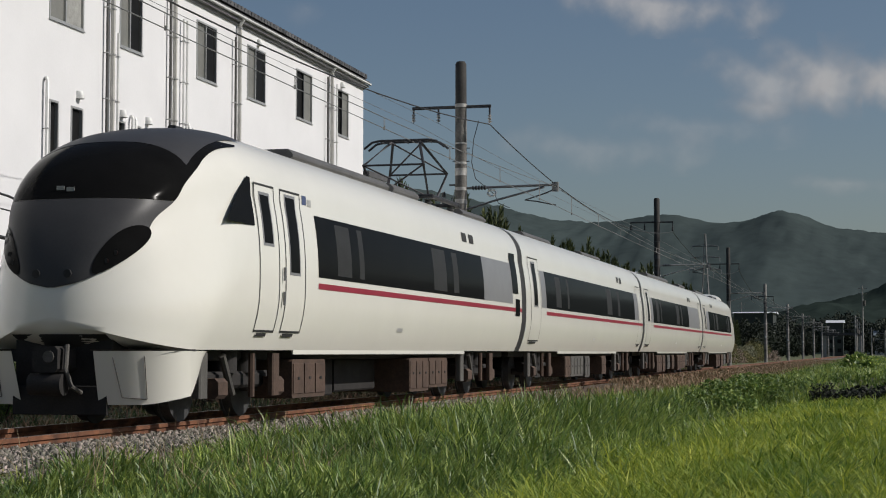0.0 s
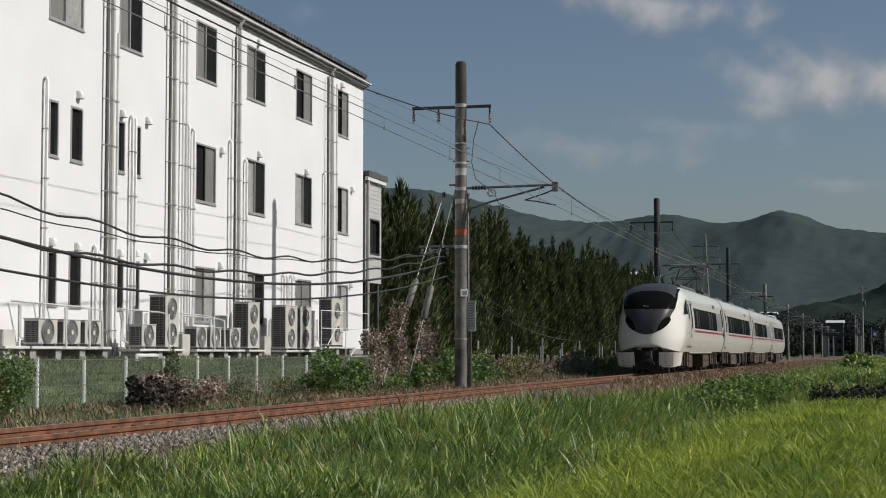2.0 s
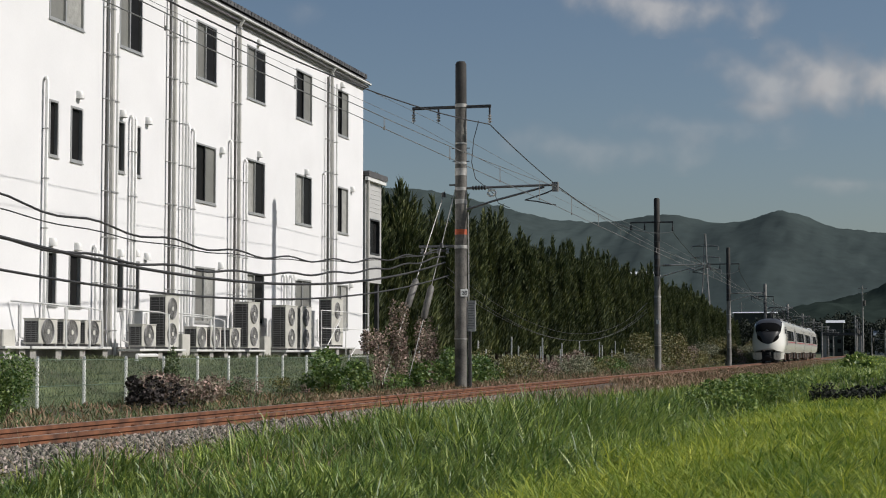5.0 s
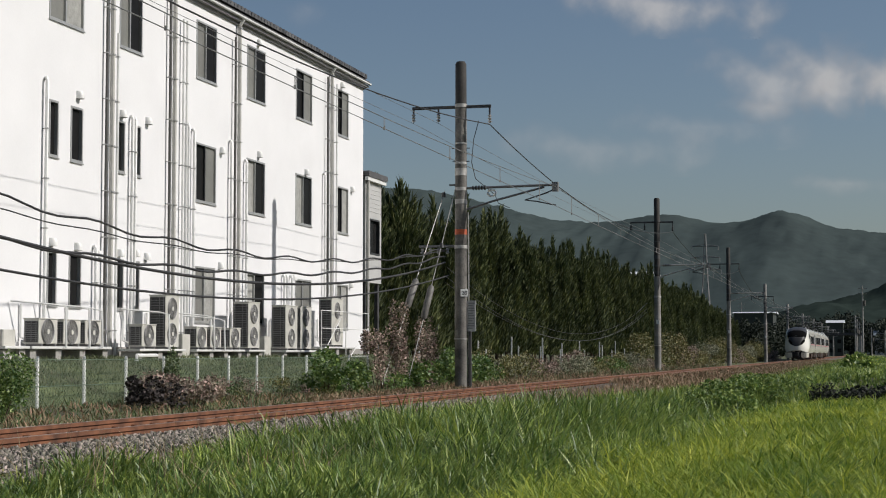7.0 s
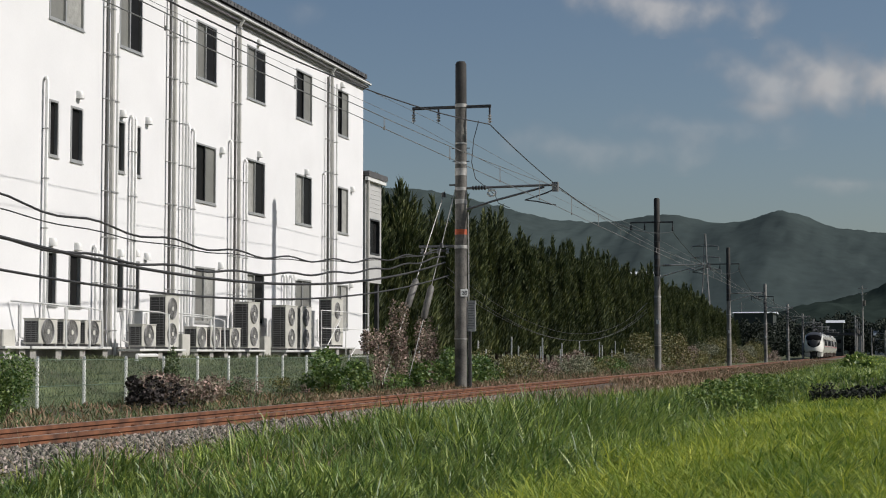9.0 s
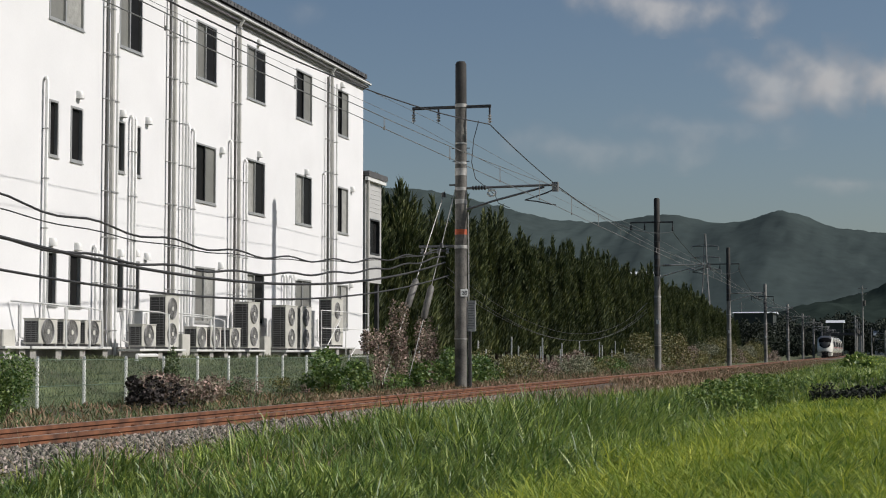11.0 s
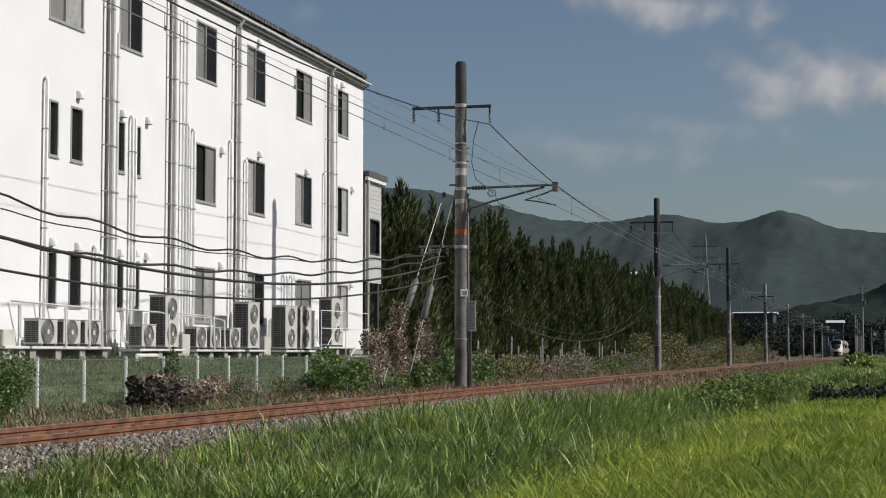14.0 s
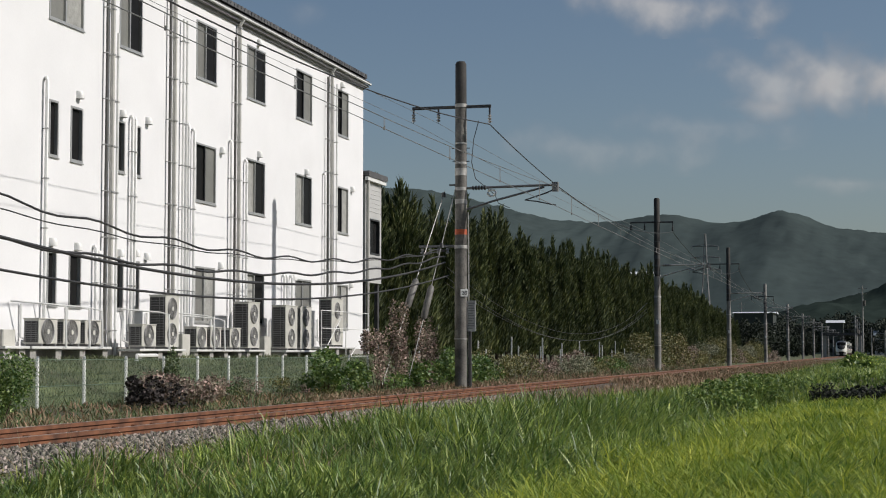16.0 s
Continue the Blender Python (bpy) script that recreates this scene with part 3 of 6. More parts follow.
for a, b in ((31.68, 32.5), (32.78, 33.57), (33.80, 34.62)):
    ac_unit(a, b, 1.02, 1)
rack(31.3, 34.9, 1.02)
rack(30.2, 31.1, 1.02)
ac_unit(36.75, 37.55, 0.98, 1)
ac_unit(38.12, 38.92, 0.98, 2)
rack(36.5, 39.1, 0.98)
ac_unit(40.05, 40.75, 0.97, 1)
ac_unit(40.98, 41.72, 0.97, 1)
ac_unit(42.35, 43.12, 0.97, 1)
rack(39.9, 43.2, 0.97)
ac_unit(43.72, 44.6, 0.97, 2)
rack(43.6, 44.8, 0.97)
ac_unit(46.77, 47.8, 0.96, 2)
ac_unit(48.1, 49.1, 0.96, 2)
rack(46.6, 49.3, 0.96)
ac_unit(51.1, 52.25, 1.08, 2)
rack(50.2, 53.2, 1.08)


def frame_stand(y0, y1, z0, z1, xf=-16.6, braces=True):
    """The light pipe frame round the last units."""
    s = thing("pipe_frame", xf, y0, z0, "pale steel pipe frame with diagonal braces", "frame")
    w, h = y1 - y0, z1 - z0
    for y in (0, w * 0.5, w):
        part("upright", Shape().tube([(0, y, 0), (0, y, h)], 0.015, 6), M_PIPE, s)
    for z in (0.02, h * 0.62, h):
        part("rail", Shape().tube([(0, 0, z), (0, w, z)], 0.013, 6), M_PIPE, s)
    if braces:
        part("brace", Shape().tube([(0.02, 0, 0), (0.02, w * 0.4, h * 0.9)], 0.014, 6), M_PIPE, s)
        part("brace", Shape().tube([(0.02, w * 0.6, 0.05), (0.02, w, h * 0.7)], 0.014, 6), M_PIPE, s)


frame_stand(49.6, 54.6, 0.75, 2.2)
for ya, zt, zb in ((32.62, 1.90, 0.98), (33.72, 1.88, 0.98), (34.35, 1.86, 0.98), (38.02, 1.86, 0.95), (40.9, 1.84, 0.94), (41.62, 1.78, 0.94)):
    tagged(part("drain_hose", Shape().tube([(XB + 0.05, ya - 0.5, zt + 0.08), (-16.8, ya - 0.08, zt), (-16.62, ya, zt - 0.05), (-16.6, ya, zb)], 0.022, 6), M_PIPE, smooth=True), "thin white pipe bent down before the outdoor units", "pipe", "pipes along the wall")
for ya, yb, zz in ((35.6, 36.7, 0.82),):
    tagged(part("ground_pipe", Shape().tube([(-16.35, ya, zz - 0.12), (-16.35, ya, zz), (-16.35, yb, zz), (-16.6, yb + 0.1, zz)], 0.045, 8), M_PIPE, smooth=True), "white plastic pipe laid along the wall foot", "pipe", "pipes along the wall")
for ya in (29.6, 30.4, 39.4, 45.3):
    tagged(part("meter_box", Shape().bar(-17.2, -16.85, ya, ya + 0.5, 0.6, 1.35, 0.02), M_AC), "pale meter box standing at the wall foot", "box", "boxes along the wall")


# ---- poles and overhead line ----
PX = -12.0
M_POLEPALE = mat("weathered_pale_pole", (0.16, 0.155, 0.145), 0.85, vary=0.25, scale=1.2, fine=22, bump=0.3, second=(0.24, 0.23, 0.215))
POLE_Y = [2.5, 49.0, 95.4, 142.0, 188.5, 235.0, 281.5, 328.0, 374.5, 421.0, 467.5]
ARM = [(-1.48, 7.95), (-0.70, 7.93), (0.89, 7.85)]


def insulator(sh, x, z, n=3):
    for k in range(n):
        sh.tube([(x, 0, z - 0.085 * k), (x, 0, z - 0.03 - 0.085 * k)], [0.03, 0.065], 10)
        sh.tube([(x, 0, z - 0.03 - 0.085 * k), (x, 0, z - 0.085 - 0.085 * k)], [0.065, 0.025], 10)


def pole_top(y):
    """The poles of the far line are shorter."""
    return np.interp(y, [142.0, 188.5, 235.0, 281.5], [9.66, 8.45, 7.5, 7.25]).item()


def catenary_pole(y, detailed):
    p = thing("catenary_pole", PX + bend(y), y, 0, "weathered concrete railway pole with a steel cantilever", "pole", "poles beside the track")
    zt = 8.35 if detailed else 5.2
    drop = 9.66 - pole_top(y)
    arm_z = 8.24 - drop if drop < 1.5 else 6.55
    part("shaft", Shape().tube([(0, 0, -0.6), (0, 0, 3.0), (0, 0, zt)], [0.195, 0.188, 0.17], 20), M_POLE if detailed else M_POLEPALE, p, smooth=True)
    part("cap_section", Shape().tube([(0, 0, zt), (0, 0, 9.58 - drop), (0, 0, 9.66 - drop)], [0.171, 0.168, 0.13], 20), M_POLETOP if y < 180 else M_POLEPALE, p, "sooty dark pole top", smooth=True)
    for z, h in ((arm_z + 0.03, 0.1), (min(7.15, arm_z - 0.3), 0.05), (min(6.55, arm_z - 0.4), 0.06), (min(6.2, arm_z - 0.5), 0.22), (5.75, 0.1), (5.35, 0.14), (4.0, 0.1), (1.28, 0.03)):
        part("band", Shape().tube([(0, 0, z), (0, 0, z + h)], 0.186 if z > 4 else 0.198, 20), M_PALEBAND if detailed or z < 4.5 else M_STEELDARK, p, smooth=True)
    arm = part("cross_arm", Shape().bar(-1.52, 0.93, -0.04, 0.04, arm_z, arm_z + 0.09, 0.012), M_STEELDARK, p)
    for x, z in ARM:
        z -= 8.24 - arm_z
        part("hanger", Shape().bar(x - 0.025, x + 0.025, -0.025, 0.025, z + 0.05, arm_z, 0.006), M_STEELDARK, arm)
        ins = Shape()
        insulator(ins, x, z + 0.17)
        part("insulator", ins, M_INSUL if detailed else M_STEELDARK, arm, "grey porcelain insulator", smooth=True)
    part("cantilever_tube", Shape().tube([(0.18, 0, 5.82), (2.95, 0, 5.86)], 0.038, 8), M_STEEL if detailed else M_PALEBAND, p, smooth=True)
    part("cantilever_stay", Shape().tube([(0.18, 0, 5.18), (1.0, 0, 5.42), (2.55, 0, 5.80)], 0.032, 8), M_STEEL if detailed else M_PALEBAND, p, smooth=True)
    part("registration_arm", Shape().tube([(2.88, 0, 5.74), (2.6, 0, 5.62), (1.95, 0, 5.42), (2.3, 0, 5.38), (2.9, 0, 5.25)], 0.022, 6), M_STEELDARK, p, smooth=True)
    part("messenger_clamp", Shape().bar(2.78, 2.98, -0.05, 0.05, 5.66, 5.94, 0.02), M_STEEL, p)
    ins = Shape()
    for k in range(5):
        ins.tube([(0.36 + 0.09 * k, 0, 5.823), (0.40 + 0.09 * k, 0, 5.823)], 0.07, 10)
    part("rod_insulator", ins, M_DARK, p, smooth=True)
    if detailed:
        part("orange_band", Shape().tube([(0, 0, 4.42), (0, 0, 4.58)], 0.184, 20), M_ORANGE, p, "faded orange painted band", smooth=True)
        low = part("low_arm", Shape().bar(-1.30, -0.18, -0.04, 0.04, 4.04, 4.12, 0.01), M_STEEL, p)
        for x in (-1.2, -0.95, -0.7, -0.42):
            ins = Shape()
            insulator(ins, x, 4.02, 2)
            part("insulator", ins, M_INSUL, low, smooth=True)
        board = part("number_plate", Shape().bar(-0.05, 0.17, -0.205, -0.195, 2.56, 2.78, 0.003), M_SIGN, p, "small white plate with a number", at=pose(0, 0, 0, 0, 0, 24))
        txt = bpy.data.curves.new("plate_number", "FONT")
        txt.body, txt.size, txt.extrude, txt.align_x = "28", 0.17, 0.002, "CENTER"
        t = new("plate_number", txt)
        t.data.materials.append(M_INK)
        t.parent = board
        t.matrix_basis = pose(0.06, -0.209, 2.61, 90, 0, 0)
        bx = part("notice_board", Shape().bar(0.2, 0.46, -0.03, 0.0, 1.52, 2.44, 0.008), M_GREYWALL, p, "pale grey notice board with rows of illegible print")
        rows = Shape()
        for k in range(11):
            rows.box(0.22, 0.42 if k % 3 else 0.36, -0.034, -0.0305, 1.6 + 0.075 * k, 1.625 + 0.075 * k)
        part("print_bars", rows, M_FIN, bx)
        part("conduit", Shape().tube([(0.24, 0.0, -0.3), (0.23, 0.0, 4.0), (0.22, 0.0, 5.1)], 0.022, 6), M_PALEBAND, p, smooth=True)
        part("cable_cover", Shape().tube([(0.26, 0.03, -0.4), (0.26, 0.03, 1.6)], 0.06, 8), M_DARK, p, smooth=True)
        coil = Shape()
        for r in (0.10, 0.12, 0.135):
            coil.tube([(0.95 + r * math.cos(a), 0.03 * math.sin(3 * a), 5.66 + r * 0.8 * math.sin(a)) for a in [2 * math.pi * i / 16 for i in range(17)]], 0.018, 6, False)
        part("wire_coil", coil, M_SIGN, p, "white coiled feeder lead", smooth=True)
        part("jumper", Shape().tube([(0.55, 0, 7.85), (0.4, -0.02, 7.3), (0.33, 0, 6.6), (0.45, 0, 6.1), (1.05, 0, 5.6), (1.15, 0, 5.35), (1.5, 0, 5.2)], 0.012, 6), M_WIRE, p, smooth=True)
        part("step_bolts", Shape().box(-0.28, 0.28, -0.012, 0.012, 7.02, 7.045).box(-0.26, 0.26, -0.012, 0.012, 6.62, 6.645).box(-0.36, -0.15, -0.02, 0.02, 5.9, 5.95), M_STEELDARK, p)
    else:
        part("marker_plate", Shape().bar(-0.05, 0.12, -0.21, -0.20, 2.5, 2.75, 0.003), M_SIGN, p)
    return p


for i, y in enumerate(POLE_Y):
    catenary_pole(y, i == 1)


def sag_wire(a, b, sag, r, n=16, wobble=0.0, turns=0):
    pts = []
    for i in range(n + 1):
        u = i / n
        p = Vector(a).lerp(Vector(b), u)
        p.z -= 4 * sag * u * (1 - u) - wobble * math.sin(u * turns)
        pts.append(p)
    return Shape().tube(pts, r, 5)


def strung(name, shape, material, label):
    tagged(part(name, shape, material, smooth=True), label, "wire", "overhead wires")


for y, y2 in zip(POLE_Y[:9], POLE_Y[1:10]):
    for x, z in ARM:
        za, zb = (z - (9.66 - pole_top(q) if pole_top(q) > 8.2 else 1.69) - 0.12 for q in (y, y2))
        strung("feeder_wire", sag_wire((PX + x + bend(y), y, za), (PX + x + bend(y2), y2, zb), 0.15 if x < 0 else 1.1, 0.007 if x < 0 else 0.017), M_COPPER if x < 0 else M_WIRE, "dark feeder wire hung from the pole arms")
    xm = TRACK_X + 0.15
    strung("messenger_wire", sag_wire((xm + bend(y), y, 5.80), (xm + bend(y2), y2, 5.80), 0.42, 0.009), M_COPPER, "grey messenger wire above the track")
    strung("contact_wire", sag_wire((xm + bend(y), y, 5.22), (xm + bend(y2), y2, 5.22), 0.03, 0.009), M_COPPER, "grey contact wire above the track")
    if y < 150:
        for k in range(9):
            u = (k + 0.5) / 9
            yy, top = y + (y2 - y) * u, 5.80 - 1.68 * u * (1 - u)
            xd = xm + bend(y) + (bend(y2) - bend(y)) * u
            d = Shape().tube([(xd, yy - 0.03, 5.2), (xd, yy - 0.03, top)], 0.005, 4).tube([(xd, yy + 0.03, 5.2), (xd, yy + 0.03, top)], 0.005, 4).tube([(xd, yy, 5.17), (xd, yy, 5.23)], 0.022, 6)
            strung("dropper", d, M_COPPER, "thin dropper between messenger and contact wire")

# low cables in front of the building: (x, end height at the near pole, at the far pole, sag, radius, wobble)
for x, z0, z1, s, r, wob in ((-12.5, 5.8, 4.0, 1.88, 0.020, 0.05), (-12.5, 5.04, 3.95, 1.61, 0.012, 0.02), (-12.5, 5.40, 3.60, 2.08, 0.030, 0.0),
                             (-12.5, 4.41, 3.80, 1.63, 0.024, 0.035), (-12.4, 4.19, 3.20, 1.71, 0.022, 0.0)):
    strung("power_cable", sag_wire((x, 2.5, z0), (x, 49.0, z1), s, r, 90, wob, 92), M_WIRE, "black sagging cable strung between the poles")
for z, s in ((3.5, 1.9), (3.2, 1.9), (3.0, 1.7)):
    strung("power_cable", sag_wire((-12.5, 49.0, z), (-12.5, 95.4, z + 0.2), s, 0.007, 40), M_STEELDARK, "grey sagging cable strung between the poles")


M_SLEEVE = mat("grey_guard_sleeve", (0.13, 0.125, 0.115), 0.6, vary=0.2, scale=5)


def guy_wire(x0, z0, x1, y1, top, s0, s1):
    g = thing("guy_wire", 0, 0, 0, "steel guy wire with a protective grey sleeve", "guy wire", "guy wires of the pole")
    a, b = Vector((x0, 49.0, z0)), Vector((x1, y1, -0.2))
    part("strand", Shape().tube([a, b], 0.012, 6), M_PALEBAND, g)
    part("guard_sleeve", Shape().tube([a.lerp(b, s0), a.lerp(b, s0 + 0.01), a.lerp(b, s1 - 0.01), a.lerp(b, s1)], [0.06, 0.10, 0.10, 0.06], 12), M_SLEEVE, g, smooth=True)
    e = a.lerp(b, 0.02 if top < 0.1 else 0.3)
    part("strain_insulator", Shape().tube([e + Vector((0, 0, 0.07)), e - Vector((0, 0, 0.07))], [0.05, 0.075], 10), M_DARK, g, smooth=True)


guy_wire(-12.5, 5.75, -13.4, 45.2, 0.0, 0.46, 0.60)
guy_wire(-12.15, 5.9, -13.1, 46.8, 0.3, 0.50, 0.66)


# ---- chain-link fence ----
def build_fence():
    f = thing("chain_link_fence", -14.0, 0, 0, "green chain-link fence on white posts beside the lawn", "fence")
    ys = [22.9 + 1.775 * i for i in range(14)]
    zb = -0.17
    for y in ys:
        part("post", Shape().tube([(0, y, zb - 0.2), (0, y, 0.80), (0, y, 0.82)], [0.032, 0.032, 0.02], 8), M_SIGN, f, "white painted steel post", smooth=True)
    for z in (0.76, 0.30, zb + 0.08):
        part("tension_wire", Shape().tube([(0.03, ys[0], z), (0.03, ys[-1], z)], 0.007, 5), M_FENCE, f)
    net, step = Shape(), 0.085
    L, hgt = ys[-1] - ys[0], 0.76 - zb - 0.08
    n = int(L / step)
    for i in range(n):
        y = ys[0] + i * step
        net.tube([(0.035, y, zb + 0.08), (0.035, min(y + hgt, ys[-1]), zb + 0.08 + min(hgt, ys[-1] - y))], 0.0026, 3, False)
        net.tube([(0.035, y + step, zb + 0.08), (0.035, max(ys[0], y + step - hgt), zb + 0.08 + min(hgt, y + step - ys[0]))], 0.0026, 3, False)
    m = part("mesh", net, M_FENCE, f, "green diamond wire mesh")
    m["kind"] = "stuff"


M_FENCE = mat("green_coated_wire", (0.10, 0.15, 0.10), 0.5, vary=0.15)
build_fence()


# ---- the white express train of four cars ----
NOSE_Y, SPEED = 17.75, 26.1
CAR_ENDS = [(0.0, 19.75), (20.25, 40.10), (40.60, 60.50), (61.0, 80.6)]
ZC = 1.30


def half_width(z):
    """Half the body's width at a height: turned in at the sill, leaning in above the waist."""
    if z < 1.75:
        return 1.457 - 0.19 * ((1.75 - z) / 0.83) ** 2
    if z < 2.0:
        return 1.457
    if z < 2.95:
        return 1.457 - 0.10 * ((z - 2.0) / 0.95) ** 2
    q = (z - 2.95) / 0.95
    return 1.357 * max(0.0, 1 - min(1.0, q) ** 2.5) ** (1 / 2.5)


def body_ring():
    zs = [0.92, 1.05, 1.2, 1.4, 1.6, 1.85, 2.1, 2.35, 2.6, 2.8, 2.95, 3.1, 3.24, 3.36, 3.47, 3.56, 3.64, 3.70, 3.75, 3.79, 3.825, 3.85, 3.868, 3.88]
    right = [(half_width(z), z) for z in zs] + [(0.22, 3.895), (0.0, 3.90)]
    left = [(-x, z) for x, z in reversed(right[:-1])]
    floor = [(-0.8, 0.92), (0.0, 0.92), (0.8, 0.92)]
    return right + left + floor


RING = body_ring()


def ring_radius(a):
    """How far the outline lies from the nose's middle in the direction a."""
    dx, dz = math.cos(a), math.sin(a)
    best = 0.1
    for (x0, z0), (x1, z1) in zip(RING, RING[1:] + RING[:1]):
        ex, ez = x1 - x0, z1 - z0
        det = dx * -ez + dz * ex
        if abs(det) < 1e-9:
            continue
        px, pz = x0, z0 - ZC
        t = (px * -ez + pz * ex) / det
        s = (dx * pz - dz * px) / det
        if t > 0 and -1e-6 <= s <= 1 + 1e-6:
            best = max(best, t)
    return best


def nose_depth(x, z, shorter=1.0):
    """How far behind the tip the nose's skin lies."""
    a = math.atan2(z - ZC, x)
    r = min(1.0, math.hypot(x, z - ZC) / ring_radius(a))
    s = math.sin(a)
    top = max(0.0, s) ** 1.3
    length = (3.9 * top + 1.75 * (1 - top) if s > 0 else 1.75 + (0.40 - 1.75) * (-s) ** 1.2) * shorter
    n = 2.4 - 0.4 * (1 - top)
    return length * (1 - max(0.0, 1 - r ** n) ** (1 / n))


def skin_patch(z_of, y0, y1, side, lift=0.004, ny=1, nz=6, y_of=None):
    """A thin plate that follows the body side between two heights."""
    sh = Shape()
    za, zb = z_of
    for out in (lift,):
        sh.grid(lambda u, v: (side * (half_width(za + (zb - za) * v) + out), (y_of(u, v) if y_of else y0 + (y1 - y0) * u), za + (zb - za) * v), ny, nz)
    return sh


def nose_patch(width_at, z0, z1, lift, flip, nu=28, nv=24, x_mid=0.0):
    sh = Shape()

    def place(u, v):
        z = z0 + (z1 - z0) * v
        x = x_mid + (2 * u - 1) * width_at(z)
        x = max(-half_width(z) + 0.005, min(half_width(z) - 0.005, x))
        y = nose_depth(x, z)
        return (x * (1 + lift * 0.3), y - lift, z + lift * 0.5)
    sh.grid(place, nu, nv)
    if flip:
        sh.v = [(x, -y, z) for x, y, z in sh.v]
    return sh


def shield(z):
    """Half-width of the dark nose panel at a height."""
    q = min(1.0, max(0.0, (z - 1.63) / 1.17))
    w = 1.10 * (1 - (1 - q) ** 2) ** 0.55
    w += 0.03 * math.exp(-((z - 3.15) / 0.2) ** 2) - 0.095 * math.exp(-((z - 2.45) / 0.22) ** 2)
    return min(w, half_width(z) * 0.975)


def car_shell(length, nose, name_label, train, flip):
    """Body skin; its own y runs back from the nose or end."""
    sh = Shape()
    n = len(RING)
    rows = []
    if nose:
        for r in [0.02, 0.12, 0.24, 0.36, 0.48, 0.58, 0.67, 0.75, 0.82, 0.88, 0.925, 0.955, 0.975, 0.99, 1.0]:
            pts = [(x * r, ZC + (z - ZC) * r) for x, z in RING]
            rows.append([(x, nose_depth(x, z), z) for x, z in pts])
        rows.append([(x, 4.3, z) for x, z in RING])
    else:
        rows.append([(x, 0.0, z) for x, z in RING])
        rows.append([(x, 1.2, z) for x, z in RING])
    rows.append([(x, length, z) for x, z in RING])
    for k in range(len(rows) - 1):
        sh.add(rows[k] + rows[k + 1], [(i, (i + 1) % n, n + (i + 1) % n, n + i) for i in range(n)])
    sh.add(rows[0], [tuple(range(n))])
    sh.add(rows[-1], [tuple(range(n))])
    return sh


def weld(ob):
    bm = bmesh.new()
    bm.from_mesh(ob.data)
    bmesh.ops.remove_doubles(bm, verts=bm.verts, dist=0.0005)
    bmesh.ops.recalc_face_normals(bm, faces=bm.faces)
    bm.to_mesh(ob.data)
    bm.free()
    ob.data.polygons.foreach_set("use_smooth", [True] * len(ob.data.polygons))
    ob.data.set_sharp_from_angle(angle=radians(50))


def side_door(car, y0, y1, side, wins=True):
    out = Shape()
    for a, b in ((y0, y0 + 0.025), (y1 - 0.025, y1)):
        out.add(*(lambda s: (s.v, s.f))(skin_patch((1.17, 3.12), a, b, side, 0.006, 1, 10)))
    out.add(*(lambda s: (s.v, s.f))(skin_patch((3.10, 3.13), y0, y1, side, 0.006, 1, 2)))
    out.add(*(lambda s: (s.v, s.f))(skin_patch((1.155, 1.185), y0, y1, side, 0.006, 1, 2)))
    d = part("door", skin_patch((1.18, 3.11), y0 + 0.03, y1 - 0.03, side, 0.003, 1, 10), M_SHELL, car, smooth=True)
    part("door_seal", out, M_GASKET, d)
    if wins:
        a, b, za, zb = wins if isinstance(wins, tuple) else (y0 + 0.4, y1 - 0.4, 2.0, 3.0)
        part("window_seal", skin_patch((za - 0.04, zb + 0.04), a - 0.04, b + 0.04, side, 0.006), M_SHELLGREY, d, smooth=True)
        part("door_window", skin_patch((za, zb), a, b, side, 0.009), M_TRAINGLASS, d, smooth=True)
    part("step_lamp", skin_patch((1.10, 1.145), y0 + 0.1, y1 - 0.3, side, 0.02), M_GASKET, d)


def stick(car, name, shape, material, label="", parent=None):
    return part(name, shape, material, parent or car, label, smooth=True)


